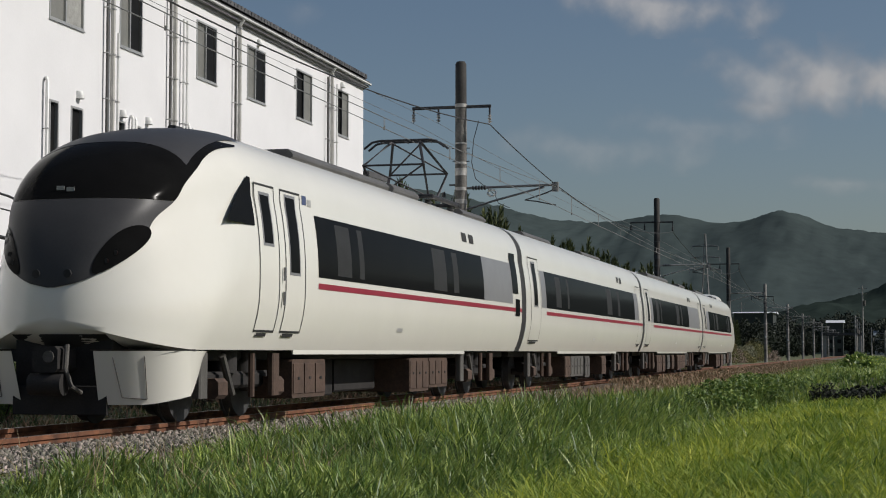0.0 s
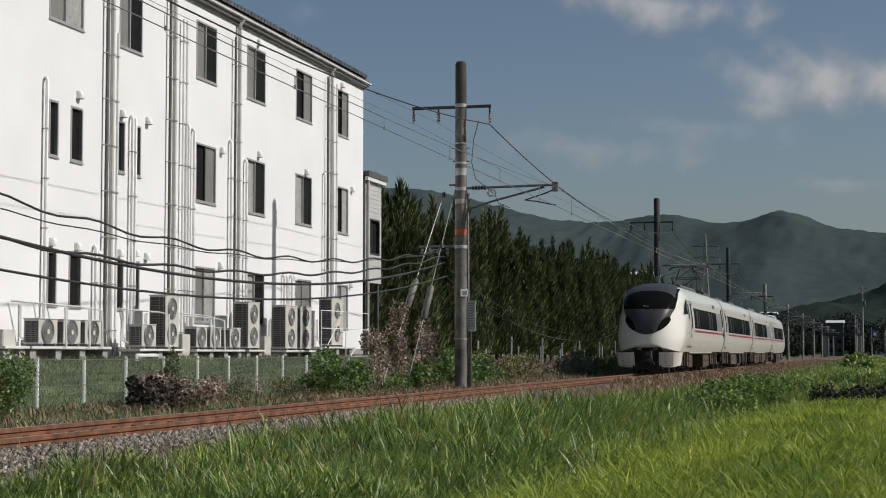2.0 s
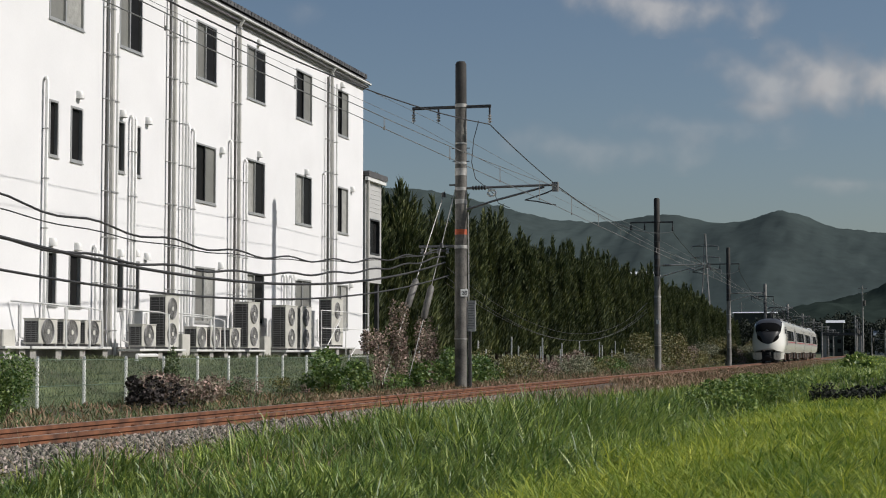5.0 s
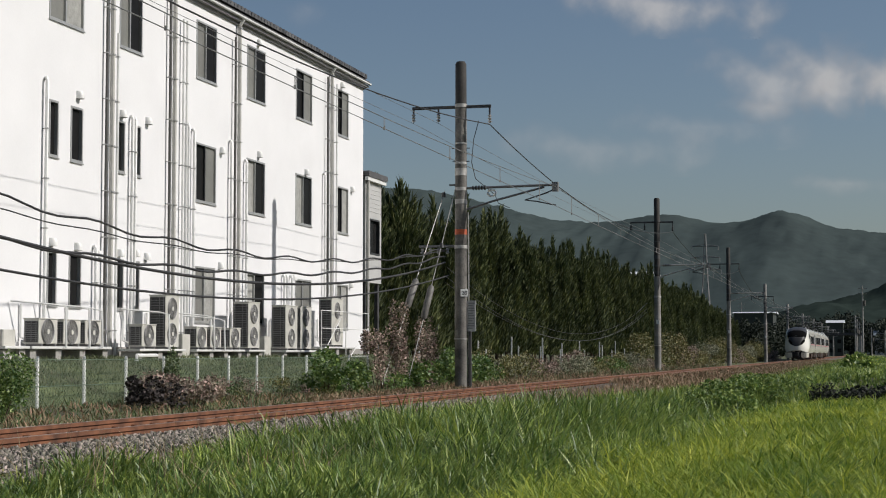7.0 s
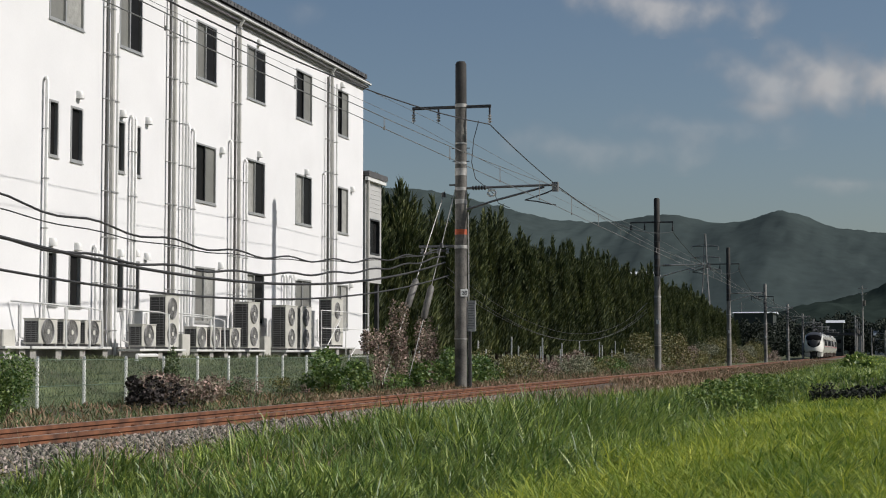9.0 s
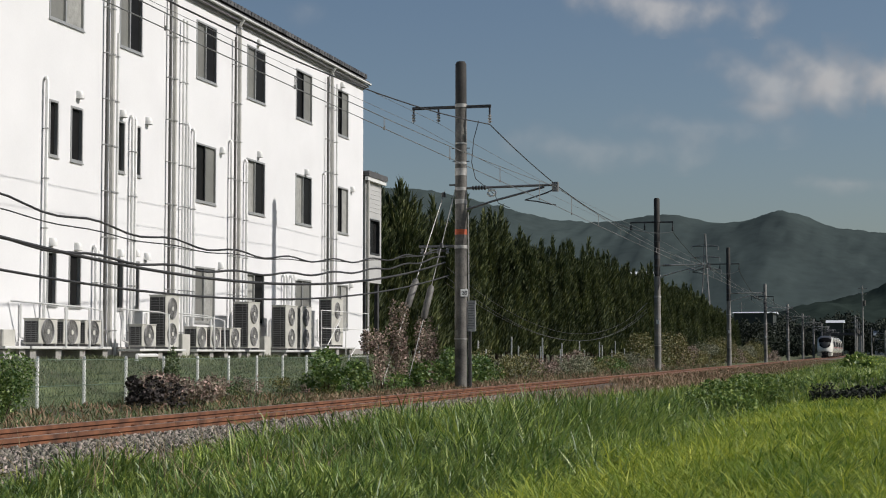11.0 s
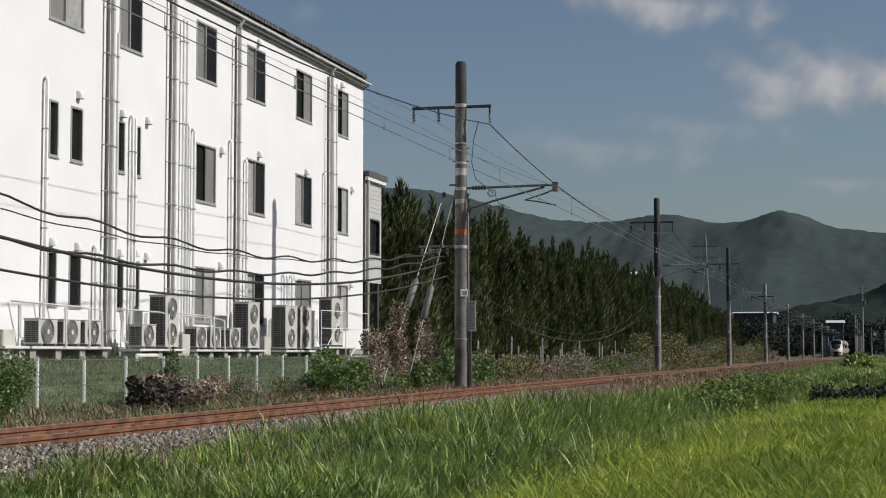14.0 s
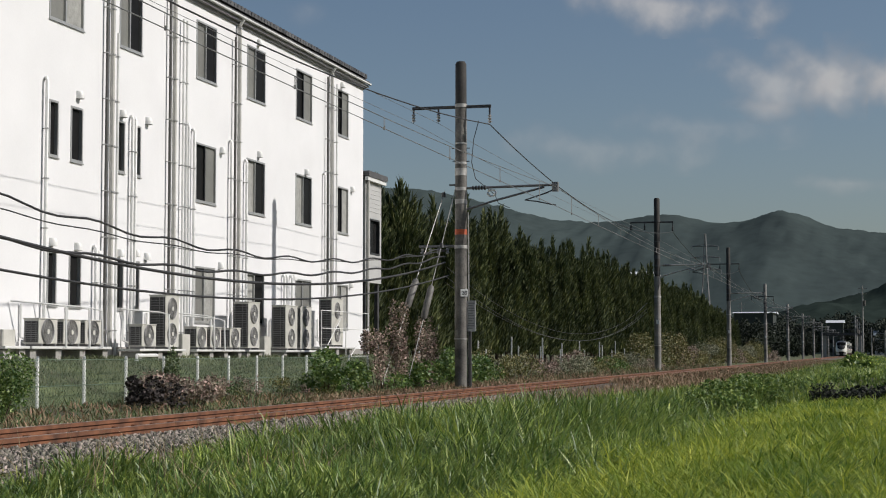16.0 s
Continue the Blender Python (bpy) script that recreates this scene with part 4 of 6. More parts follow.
def build_car(train, index, y0, y1):
    length = y1 - y0
    nose = index in (0, 3)
    flip = index == 3
    car = part("car_body", car_shell(length, nose, "", train, flip), M_SHELL, train, "white express car body with a long dark window band")
    weld(car)
    car.matrix_basis = pose(0, y1, 0, 0, 0, 180) if flip else pose(0, y0, 0)
    for side in (-1, 1):
        w0 = 6.55 if nose else 2.45
        if index == 0:
            bands = [(5.35, 15.95, M_TRAINGLASS, "window_band"), (15.96, 18.75, M_SHELLGREY, "grey_panel")]
        elif index == 3:
            bands = [(4.3, length - 3.0, M_TRAINGLASS, "window_band"), (length - 2.99, length - 1.9, M_SHELLGREY, "grey_panel")]
        elif index == 1:
            bands = [(w0, length - 1.9, M_TRAINGLASS, "window_band"), (length - 1.89, length - 0.95, M_SHELLGREY, "grey_panel"), (1.85, w0 - 0.01, M_SHELLGREY, "grey_panel")]
        else:
            bands = [(w0, length - 5.6, M_TRAINGLASS, "window_band"), (length - 5.59, length - 1.3, M_SHELLGREY, "grey_panel"), (1.85, w0 - 0.01, M_SHELLGREY, "grey_panel")]
        for a, b, m, nm in bands:
            wb = stick(car, nm, skin_patch((1.97, 2.87), a, b, side), m)
            if nm == "window_band":
                for q, wd in ((0.085, 0.7), (0.19, 0.25), (0.62, 0.95), (0.76, 0.4)):
                    y = a + (b - a) * q
                    stick(car, "curtain", skin_patch((2.03, 2.80), y, y + wd, side, 0.0046), M_CURTAINDARK, parent=wb)
        stick(car, "red_stripe", skin_patch((1.80, 1.885), bands[0][0], length - (0.02 if not nose else 0.02), side, 0.0045, 1, 2), M_RED, "thin dark red stripe")
        if nose:
            (side_door(car, 2.95, 3.72, side, (3.16, 3.48, 2.34, 2.98)), side_door(car, 3.95, 4.78, side, (4.16, 4.52, 1.99, 3.03))) if index == 0 else None
            stick(car, "cab_side_window", skin_patch((2.54, 3.18), 0, 0, side, 0.006, 6, 8, lambda u, v: 1.88 + 0.84 * v ** 1.15 + (2.84 - 1.88 - 0.84 * v ** 1.15) * u), M_TRAINGLASS, "triangular cab side window")
        if not nose or index == 3:
            side_door(car, (0.55 if not nose else length - 1.8), (1.75 if not nose else length - 0.6), side)
        if index == 0:
            for z in (1.62, 1.95):
                part("door_handle", Shape().tube([(side * (half_width(z) + 0.03), 3.84, z - 0.09), (side * (half_width(z) + 0.03), 3.84, z + 0.09)], 0.018, 6), M_STEEL, car)
        if index in (1, 2):
            side_door(car, length - 1.2, length - 0.25, side, False)
        if index == 0:
            for a, b, za, zb in ((18.75, 19.35, 2.2, 3.1), (19.05, 19.5, 1.70, 2.08)):
                stick(car, "end_slit_window", skin_patch((za, zb), a, b, side, 0.008), M_TRAINGLASS)
        e = length - 5.3
        for a in (e, e + 0.6):
            stick(car, "vent_grille", skin_patch((3.08, 3.26), a, a + 0.38, side, 0.006), M_GASKET)
        stick(car, "side_mark", skin_patch((1.23, 1.30), length * 0.49, length * 0.49 + 0.35, side, 0.004), M_GREYMARK, "small grey mark")
        if index == 0:
            stick(car, "operator_emblem", skin_patch((2.99, 3.12), 4.88, 5.06, side, 0.005), M_NAVY, "small navy emblem on the side")
            stick(car, "operator_emblem", skin_patch((2.98, 3.08), 5.11, 5.27, side, 0.005), M_GREYMARK)
    # roof equipment
    if index in (0, 2):
        units = [(0.75, 6.2, 11.4, 3.77, 3.965), (0.6, 12.2, 14.0, 3.82, 4.03), (0.75, 17.0, 19.2, 3.77, 3.95)]
    else:
        units = [(0.7, 3.4, 7.0, 3.77, 3.94), (0.7, 12.0, 15.5, 3.77, 3.94)]
    for w, ya, yb, za, zb in units:
        part("roof_unit", Shape().bar(-w, w, ya, yb, za, zb, 0.08), M_ROOFGREY, car, "grey low roof unit")
    if index == 3:
        part("roof_cowl", Shape().grid(lambda u, v: (0.85 * math.cos(math.pi * v), 3.2 + 3.0 * u, 3.77 + 0.34 * math.sin(math.pi * v) ** 0.6 * math.sin(math.pi * (0.12 + 0.8 * u)) ** 0.5), 8, 10), M_SHELL, car, smooth=True)
    # underframe boxes, hangers and skirts
    skirt_y = [(4.8 if nose else 4.9, 15.0)]
    # Dark beam added for the shade along the underside of the sill.
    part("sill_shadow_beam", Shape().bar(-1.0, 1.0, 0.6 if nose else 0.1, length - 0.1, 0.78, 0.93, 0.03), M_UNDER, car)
    for side in (-1, 1):
        part("sill_skirt", Shape().box(side * 1.258 - 0.01, side * 1.258 + 0.01, skirt_y[0][0], skirt_y[0][1], 0.86, 0.925), M_SHELL, car)
    rnd = random.Random(5 + index)
    if index == 0:
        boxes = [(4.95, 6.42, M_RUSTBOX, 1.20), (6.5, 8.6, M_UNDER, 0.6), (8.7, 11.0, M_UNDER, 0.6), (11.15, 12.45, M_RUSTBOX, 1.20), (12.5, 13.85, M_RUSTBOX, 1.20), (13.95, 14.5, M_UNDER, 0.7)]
    else:
        boxes, y = [], 5.2
        while y < length - 6.0:
            w = rnd.choice((0.8, 1.2, 1.5, 2.0))
            boxes.append((y, y + w, *rnd.choice(((M_RUSTBOX, 1.2), (M_RUSTBOX, 1.2), (M_GREYBOX, 1.2), (M_UNDER, 0.6)))))
            y += w + rnd.choice((0.06, 0.3, 0.7))
    for ya, yb, m, half in boxes:
        zb = rnd.choice((0.16, 0.19, 0.24))
        bx = part("equipment_box", Shape().bar(-half, half, ya, yb, zb, 0.79, 0.03), m, car)
        if m is M_UNDER:
            continue
        n = max(1, round((yb - ya) / 0.5))
        for j in range(n):
            yy = ya + (yb - ya) * (j + 0.06) / n
            ww = (yb - ya) / n * 0.88
            for s in (-1, 1):
                pl = part("cover_plate", Shape().bar(s * (half + 0.008) - 0.008, s * (half + 0.008) + 0.008, yy, yy + ww, zb + 0.06, 0.73, 0.004), m, bx)
                if n > 1:
                    part("latch", Shape().box(s * (half + 0.02) - 0.006, s * (half + 0.02) + 0.006, yy + ww * 0.4, yy + ww * 0.6, 0.5, 0.54), M_UNDER, bx)
    # bogies
    for yb in ((3.3 if nose else 3.1), length - 3.1):
        bg = part("bogie_frame", Shape().bar(-1.05, -0.85, yb - 1.45, yb + 1.45, 0.42, 0.64, 0.04).bar(0.85, 1.05, yb - 1.45, yb + 1.45, 0.42, 0.64, 0.04).bar(-0.9, 0.9, yb - 0.3, yb + 0.3, 0.45, 0.75, 0.04), M_UNDER, train)
        bg.matrix_basis = car.matrix_basis
        for yy in (yb - 1.05, yb + 1.05):
            wh = Shape()
            for s in (-1, 1):
                wh.tube([(s * 0.50, yy, 0.43), (s * 0.53, yy, 0.43), (s * 0.535, yy, 0.43), (s * 0.66, yy, 0.43)], [0.455, 0.455, 0.43, 0.42], 24)
            wh.tube([(-1.0, yy, 0.43), (1.0, yy, 0.43)], 0.08, 10)
            part("wheelset", wh, M_STEELDARK, bg, "steel wheels on an axle")
            for s in (-1, 1):
                part("axle_box", Shape().bar(s * 1.10 - 0.14, s * 1.10 + 0.14, yy - 0.16, yy + 0.16, 0.30, 0.56, 0.05), M_RUSTBOX, bg)
        for s in (-1, 1):
            for dy in (-0.35, 0.35):
                part("air_spring", Shape().tube([(s * 0.95, yb + dy, 0.62), (s * 0.95, yb + dy, 0.9)], 0.19, 12), M_UNDER, bg, smooth=True)
            part("damper", Shape().tube([(s * 1.16, yb - 0.9, 0.85), (s * 1.16, yb - 0.55, 0.35)], 0.05, 8), M_GREYBOX, bg, smooth=True)
            part("damper", Shape().tube([(s * 1.18, yb + 0.1, 0.88), (s * 1.18, yb + 0.1, 0.3)], 0.045, 8), M_RUSTBOX, bg, smooth=True)
            part("hanger", Shape().bar(s * 1.2 - 0.05, s * 1.2 + 0.05, yb + 0.75, yb + 1.0, 0.3, 0.88, 0.02), M_RUSTBOX, bg)
            part("hanger", Shape().bar(s * 1.16 - 0.06, s * 1.16 + 0.06, yb - 1.75, yb - 1.5, 0.32, 0.88, 0.02), M_GREYBOX, bg)
    if index < 3:
        gap = Shape()
        ring = [(x * 0.992, 0.93 + (z - 0.92) * 0.996) for x, z in RING]
        n = len(ring)
        ga, gb = length - 0.02, length + 0.52
        gap.add([(x, ga, z) for x, z in ring] + [(x, gb, z) for x, z in ring], [(i, (i + 1) % n, n + (i + 1) % n, n + i) for i in range(n)])
        part("gangway_bellows", gap, M_GASKET, car, "dark bellows between two cars")
    return car


def nose_details(car):
    glass = stick(car, "windscreen", nose_patch(shield, 2.705, 3.62, 0.012, False), M_TRAINGLASS, "large dark curved windscreen")
    stick(car, "nose_panel", nose_patch(shield, 1.632, 2.70, 0.012, False), M_NOSE, "charcoal panel beneath the windscreen")
    top = Shape()

    def roof_at(u, v):
        y = 1.45 + 2.05 * v
        x = (2 * u - 1) * (1.05 - 0.10 * v)
        zr = 2.95 + 0.95 * max(0.0, 1 - (abs(x) / 1.357) ** 2.5) ** (1 / 2.5)
        lo, hi = 1.6, zr
        if nose_depth(x, zr - 0.003) > y:
            for _ in range(24):
                mid = (lo + hi) / 2
                lo, hi = (mid, hi) if nose_depth(x, mid) < y else (lo, mid)
        return (x * 1.006, y - 0.006, hi + 0.012)
    top.grid(roof_at, 28, 16)
    stick(car, "roof_visor", top, M_NOSE, "charcoal cab roof panel behind the windscreen")
    for s in (-1, 1):
        hl = Shape()

        def lens(u, v, s=s):
            a, r = 2 * math.pi * u, 0.02 + 0.98 * v
            p, q = 0.36 * r * math.cos(a), 0.135 * r * math.sin(a) * (1 + 0.25 * math.cos(a))
            x, z = s * (0.70 + 0.62 * p + 0.785 * q), 2.08 + 0.785 * p - 0.62 * q
            return (x, nose_depth(x, z) - 0.024, z + 0.008)
        hl.grid(lens, 28, 5)
        lamp = stick(car, "headlamp_cover", hl, M_TRAINGLASS, "black slanted headlamp cover")
        for zz in (1.95, 2.05):
            x = s * (0.70 + 0.79 * (zz - 2.08))
            y = nose_depth(x, zz)
            stick(car, "tail_lens", Shape().tube([(x, y - 0.01, zz), (x, y - 0.034, zz)], 0.03, 12), M_REDLENS, parent=lamp)
    for x, z in ((0.2, 1.80), (-0.2, 1.80)):
        y = nose_depth(x, z)
        stick(car, "nose_fitting", Shape().tube([(x, y, z), (x, y - 0.03, z)], 0.05, 10), M_GASKET)
    for x, z in ((0.0, 2.80), (-0.14, 2.82)):
        y = nose_depth(x, z)
        stick(car, "dash_item", Shape().bar(x - 0.05, x + 0.05, y - 0.02, y - 0.013, z, z + 0.05, 0.002), M_CURTAIN, parent=glass)
    # lower skirt with coupler opening
    for s in (-1, 1):
        sk = Shape()

        def place(u, v, s=s):
            x = s * (0.52 + (1.40 - 0.52) * min(1.0, u * 1.9))
            back = max(0.0, u - 1 / 1.9) * 1.9
            drop = 0.905 - (0.905 - 0.28) * v * (1 - 0.97 * max(0.0, (u - 0.3) / 0.7) ** 1.8)
            q = min(1.0, abs(x) / 1.41)
            y = 0.02 + 0.95 * (1 - max(0.0, 1 - q ** 2.6) ** (1 / 2.6)) + back * 0.68 + 0.22 * v * (1 - back)
            return (x * (1 - 0.05 * v), y, drop)
        sk.grid(place, 26, 10)
        fr = stick(car, "front_skirt", sk, M_SHELL, "white front skirt beside the coupler")
        lip = Shape().grid(lambda u, v, s=s: (s * (0.50 + 0.915 * u), 0.02 + 0.93 * (1 - max(0.0, 1 - u ** 2.4) ** (1 / 2.4)) + 0.01 - 0.03 * v, 0.905 + 0.02 * v), 16, 1)
        stick(car, "skirt_seam", lip, M_GASKET, parent=fr)
        for ua, va, ub, vb in ((0.13, 0.12, 0.17, 0.86), (0.17, 0.86, 0.33, 0.90), (0.33, 0.10, 0.33, 0.90)):
            seam = [Vector(place(ua + (ub - ua) * k / 6, va + (vb - va) * k / 6)) + Vector((s * 0.004, -0.006, 0)) for k in range(7)]
            part("panel_seam", Shape().tube(seam, 0.006, 4), M_GREYBOX, fr)
    # Solid black block stands for the shaded hollow round the coupler.
    part("coupler_recess", Shape().bar(-0.62, 0.62, 0.35, 1.3, 0.3, 1.06, 0.03), M_UNDER, car, "solid block coloured as the black shade of the coupler recess")
    # Black patch on the nose skin paints the shaded top of the opening.
    rec = Shape().grid(lambda u, v: ((2 * u - 1) * 0.60, nose_depth((2 * u - 1) * 0.60, 0.93 + 0.17 * v) - 0.012, 0.93 + 0.17 * v), 12, 4)
    stick(car, "recess_shade_patch", rec, M_GASKET)
    cp = part("coupler", Shape().bar(-0.16, 0.16, -0.12, 0.5, 0.66, 0.96, 0.04).tube([(0, 0.0, 0.81), (0, 0.8, 0.81)], 0.12, 12), M_UNDER, car, "black tight-lock coupler", smooth=True)
    part("coupler_pin", Shape().tube([(0.05, -0.14, 0.84), (0.05, -0.05, 0.84)], 0.07, 10), M_GREYBOX, cp)
    part("brake_hose", Shape().tube([(0.22, 0.0, 0.98), (0.22, -0.03, 0.7), (0.26, 0.02, 0.5), (0.3, 0.2, 0.42)], 0.03, 8), M_GREYBOX, cp, smooth=True)
    part("drum", Shape().tube([(-0.22, -0.02, 0.52), (0.2, -0.02, 0.52)], 0.13, 14), M_UNDER, cp, smooth=True)
    part("snow_plate", Shape().bar(-0.6, 0.6, 0.25, 0.3, 0.16, 0.5, 0.01), M_UNDER, car)


def pantograph(train, y):
    p = part("pantograph", Shape().bar(-0.85, 0.85, y - 1.1, y - 1.0, 3.92, 4.00, 0.02).bar(-0.85, 0.85, y + 1.0, y + 1.1, 3.92, 4.00, 0.02).bar(-0.85, -0.75, y - 1.05, y + 1.05, 3.92, 4.00, 0.02).bar(0.75, 0.85, y - 1.05, y + 1.05, 3.92, 4.00, 0.02), M_PANTO, train, "black diamond pantograph raised to the wire")
    def rod(pts, r):
        part("pantograph_rod", Shape().tube(pts, r, 6), M_PANTO, p)
    for s in (-1, 1):
        for e in (-1, 1):
            rod([(s * 0.55, y + e * 0.28, 4.00), (s * 0.62, y + e * 0.95, 4.61), (s * 0.30, y + e * 0.06, 5.17)], 0.03)
        rod([(-0.62, y + s * 0.95, 4.61), (0.62, y + s * 0.95, 4.61)], 0.022)
        rod([(s * 0.62, y - 0.95, 4.61), (-s * 0.55, y - 0.28, 4.02)], 0.018)
        rod([(s * 0.62, y + 0.95, 4.61), (-s * 0.30, y + 0.06, 5.16)], 0.018)
    head = Shape()
    for dy in (-0.16, 0.16):
        head.tube([(-0.85, y + dy, 5.04), (-0.68, y + dy, 5.17), (-0.5, y + dy, 5.20), (0.5, y + dy, 5.20), (0.68, y + dy, 5.17), (0.85, y + dy, 5.04)], 0.025, 6)
    for x in (-0.5, 0.0, 0.5):
        head.tube([(x, y - 0.16, 5.18), (x, y + 0.16, 5.18)], 0.015, 6)
    part("collector_head", head, M_PANTO, p)
    for x in (-0.7, 0.7):
        for dy in (-0.9, 0.9):
            ins = Shape().tube([(x, y + dy, 3.73 + 0.03 * k) for k in range(7)], [0.10, 0.05] * 3 + [0.09], 10)
            part("roof_insulator", ins, M_ROOFGREY, p, smooth=True)


M_PANTO = mat("dark_pantograph_steel", (0.03, 0.03, 0.034), 0.6, 0.2, vary=0.2, scale=6)
M_CURTAINDARK = mat("curtain_behind_tinted_glass", (0.036, 0.036, 0.036), 0.4, vary=0.1, scale=6, bump=0, spec=0.04)
M_GREYMARK = mat("grey_mark", (0.36, 0.36, 0.35), 0.5, vary=0.1)
M_NAVY = mat("navy_emblem_paint", (0.06, 0.08, 0.16), 0.4, vary=0.05)


def build_train():
    t = thing("express_train", TRACK_X, NOSE_Y, 0, "white four-car electric express train with a thin red stripe", "train")
    for i, (a, b) in enumerate(CAR_ENDS):
        c = build_car(t, i, a, b)
        if i == 0:
            nose_details(c)
        if i == 3:
            stick(c, "windscreen", nose_patch(shield, 2.705, 3.62, 0.012, False), M_TRAINGLASS)
            stick(c, "nose_panel", nose_patch(shield, 1.632, 2.70, 0.012, False), M_NOSE)
    pantograph(t, 15.2)
    part("roof_horn", Shape().bar(-0.06, 0.06, 3.4, 3.7, 3.86, 3.98, 0.02), M_DARK, t)
    return t


express_train = build_train()


# ---- plants ----
def stuff(name, mesh, label, category):
    return tagged(new(name, mesh), label, category, kind="stuff")


def ground_z(x, y):
    return np.array([ground_height(a, b) for a, b in zip(x, y)])


def rice_edge(y):
    return -2.75 + 0.05 * (y - 10) + 0.3 * np.sin(y * 0.9)


def patchy(x, y, s, seed):
    return np.array([noise.noise((a * s, b * s, seed)) for a, b in zip(x, y)])


def build_grass():
    rng = np.random.default_rng(4)
    vs, fs, k = [], [], 0
    for y0, y1, dens, wid in ((8.5, 17, 1300, 0.014), (17, 28, 850, 0.018), (28, 45, 450, 0.024), (45, 75, 200, 0.03), (75, 150, 60, 0.05), (150, 320, 16, 0.12)):
        n = int((y1 - y0) * 6.2 * dens)
        y = rng.uniform(y0, y1, n)
        x = rng.uniform(-7.35, 1.2, n)
        edge = np.interp(y, [10, 23, 31, 100, 320], [-6.62, -6.5, -5.35, -5.6, -5.6]) + 0.14 * np.sin(y * 1.3) + 0.12 * np.sin(y * 3.1) + rng.normal(0, 0.13, n)
        keep = (x > edge) & ((x < rice_edge(y) + rng.normal(0, 0.5, n)) | (y > 44.3))
        x, y = x[keep], y[keep]
        tall = patchy(x, y, 0.55, 2.0)
        clump = patchy(x, y, 2.2, 7.0)
        reach = np.interp(y, [10, 12, 14, 18, 22, 36, 80], [0.22, 0.22, 0.27, 0.42, 0.48, 0.32, 0.20])
        length = (reach * (1 + 0.35 * tall + 0.6 * clump) + 0.06 * np.clip(x + 6.0, 0, 1.5)) * rng.uniform(0.6, 1.3, len(x))
        length = np.where(y > 44.8, length * 0.75, length)
        v, f = blades(rng, x, y, ground_z(x, y) - 0.02, length, wid * rng.uniform(0.6, 1.5, len(x)), rng.uniform(0.0, 0.42, len(x)), rng.uniform(0.15, 1.1, len(x)))
        vs.append(v)
        fs.append(f + k)
        k += len(v)
    stuff("verge_grass", cards("verge_grass", M_GRASS, np.concatenate(vs), np.concatenate(fs)), "tall unmown green grass on the railway verge", "grass")
    # ripening rice in rows
    vs, fs, k = [], [], 0
    for y0, y1, dens, wid in ((8.5, 16, 2700, 0.011), (16, 27, 1800, 0.014), (27, 39.6, 1000, 0.019)):
        n = int((y1 - y0) * 4.6 * dens)
        y = rng.uniform(y0, y1, n)
        x = rng.uniform(-2.9, 1.7, n)
        x = np.round(x / 0.28) * 0.28 + rng.normal(0, 0.065, n)
        keep = x > rice_edge(y) + rng.normal(0, 0.4, n)
        x, y = x[keep], y[keep]
        lump = patchy(x, y, 0.7, 5.0) + 0.7 * patchy(x, y, 2.6, 8.0)
        length = 0.40 * rng.uniform(0.5, 1.2, len(x))
        v, f = blades(rng, x, y, -0.42 + 0.09 * lump + rng.uniform(-0.12, 0.06, len(x)), length, wid * rng.uniform(0.6, 1.4, len(x)), rng.uniform(0.05, 0.65, len(x)), rng.uniform(0.3, 1.3, len(x)))
        vs.append(v)
        fs.append(f + k)
        k += len(v)
    stuff("rice_crop", cards("rice_crop", M_RICE, np.concatenate(vs), np.concatenate(fs)), "ripening yellow-green rice standing in the paddy", "rice")
    n = 30000
    y = rng.uniform(8.5, 39.6, n)
    x = np.round(rng.uniform(-2.9, 1.7, n) / 0.28) * 0.28 + rng.normal(0, 0.05, n)
    keep = x > rice_edge(y)
    x, y = x[keep], y[keep]
    v, f = blades(rng, x, y, np.full(len(x), -0.74), rng.uniform(0.4, 0.62, len(x)), np.full(len(x), 0.03), rng.uniform(0.0, 0.25, len(x)), rng.uniform(0.0, 0.4, len(x)))
    stuff("rice_stalks", cards("rice_stalks", M_RICE, v, f), "green rice stalks under the leaves", "rice")
    # wider paddy round the camera, thinner
    n = 26000
    x, y = rng.uniform(1.7, 14, n), rng.uniform(-6, 39, n)
    v, f = blades(rng, x, y, np.full(n, -0.72), rng.uniform(0.6, 0.85, n), np.full(n, 0.03), rng.uniform(0.02, 0.3, n), rng.uniform(0.15, 0.8, n))
    stuff("rice_crop", cards("rice_crop", M_RICE, v, f), "ripening rice in the rest of the paddy", "rice")
    # dry stalks along the ballast
    n = 1500
    y = 12 + 48 * rng.uniform(0, 1, n) ** 1.3
    x = rng.uniform(-7.2, -4.6, n)
    v, f = blades(rng, x, y, ground_z(x, y), rng.uniform(0.25, 0.6, n), np.full(n, 0.007), rng.uniform(0.0, 0.45, n), rng.uniform(0, 0.8, n))
    stuff("dry_stalks", cards("dry_stalks", M_DRY, v, f), "straw-coloured dry stalks among the grass", "grass")
    n = 17000
    y = rng.uniform(24, 110, n)
    x = rng.uniform(-7.7, -4.9, n)
    v, f = blades(rng, x, y, np.maximum(ground_z(x, y), np.interp(x - TRACK_X, [0.9, 1.75, 2.75], [-0.125, -0.15, -0.62])), rng.uniform(0.06, 0.22, n), rng.uniform(0.012, 0.03, n), rng.uniform(0.1, 0.8, n), rng.uniform(0, 0.8, n))
    stuff("dry_weeds", cards("dry_weeds", M_LITTER, v, f), "short brown withered weeds along the ballast foot", "weeds")
    n = 26000
    y = 55 + 190 * rng.uniform(0, 1, n) ** 1.5
    x = rng.uniform(-8.5, -4.7, n) + 0.0026 * np.maximum(0, y - 60)
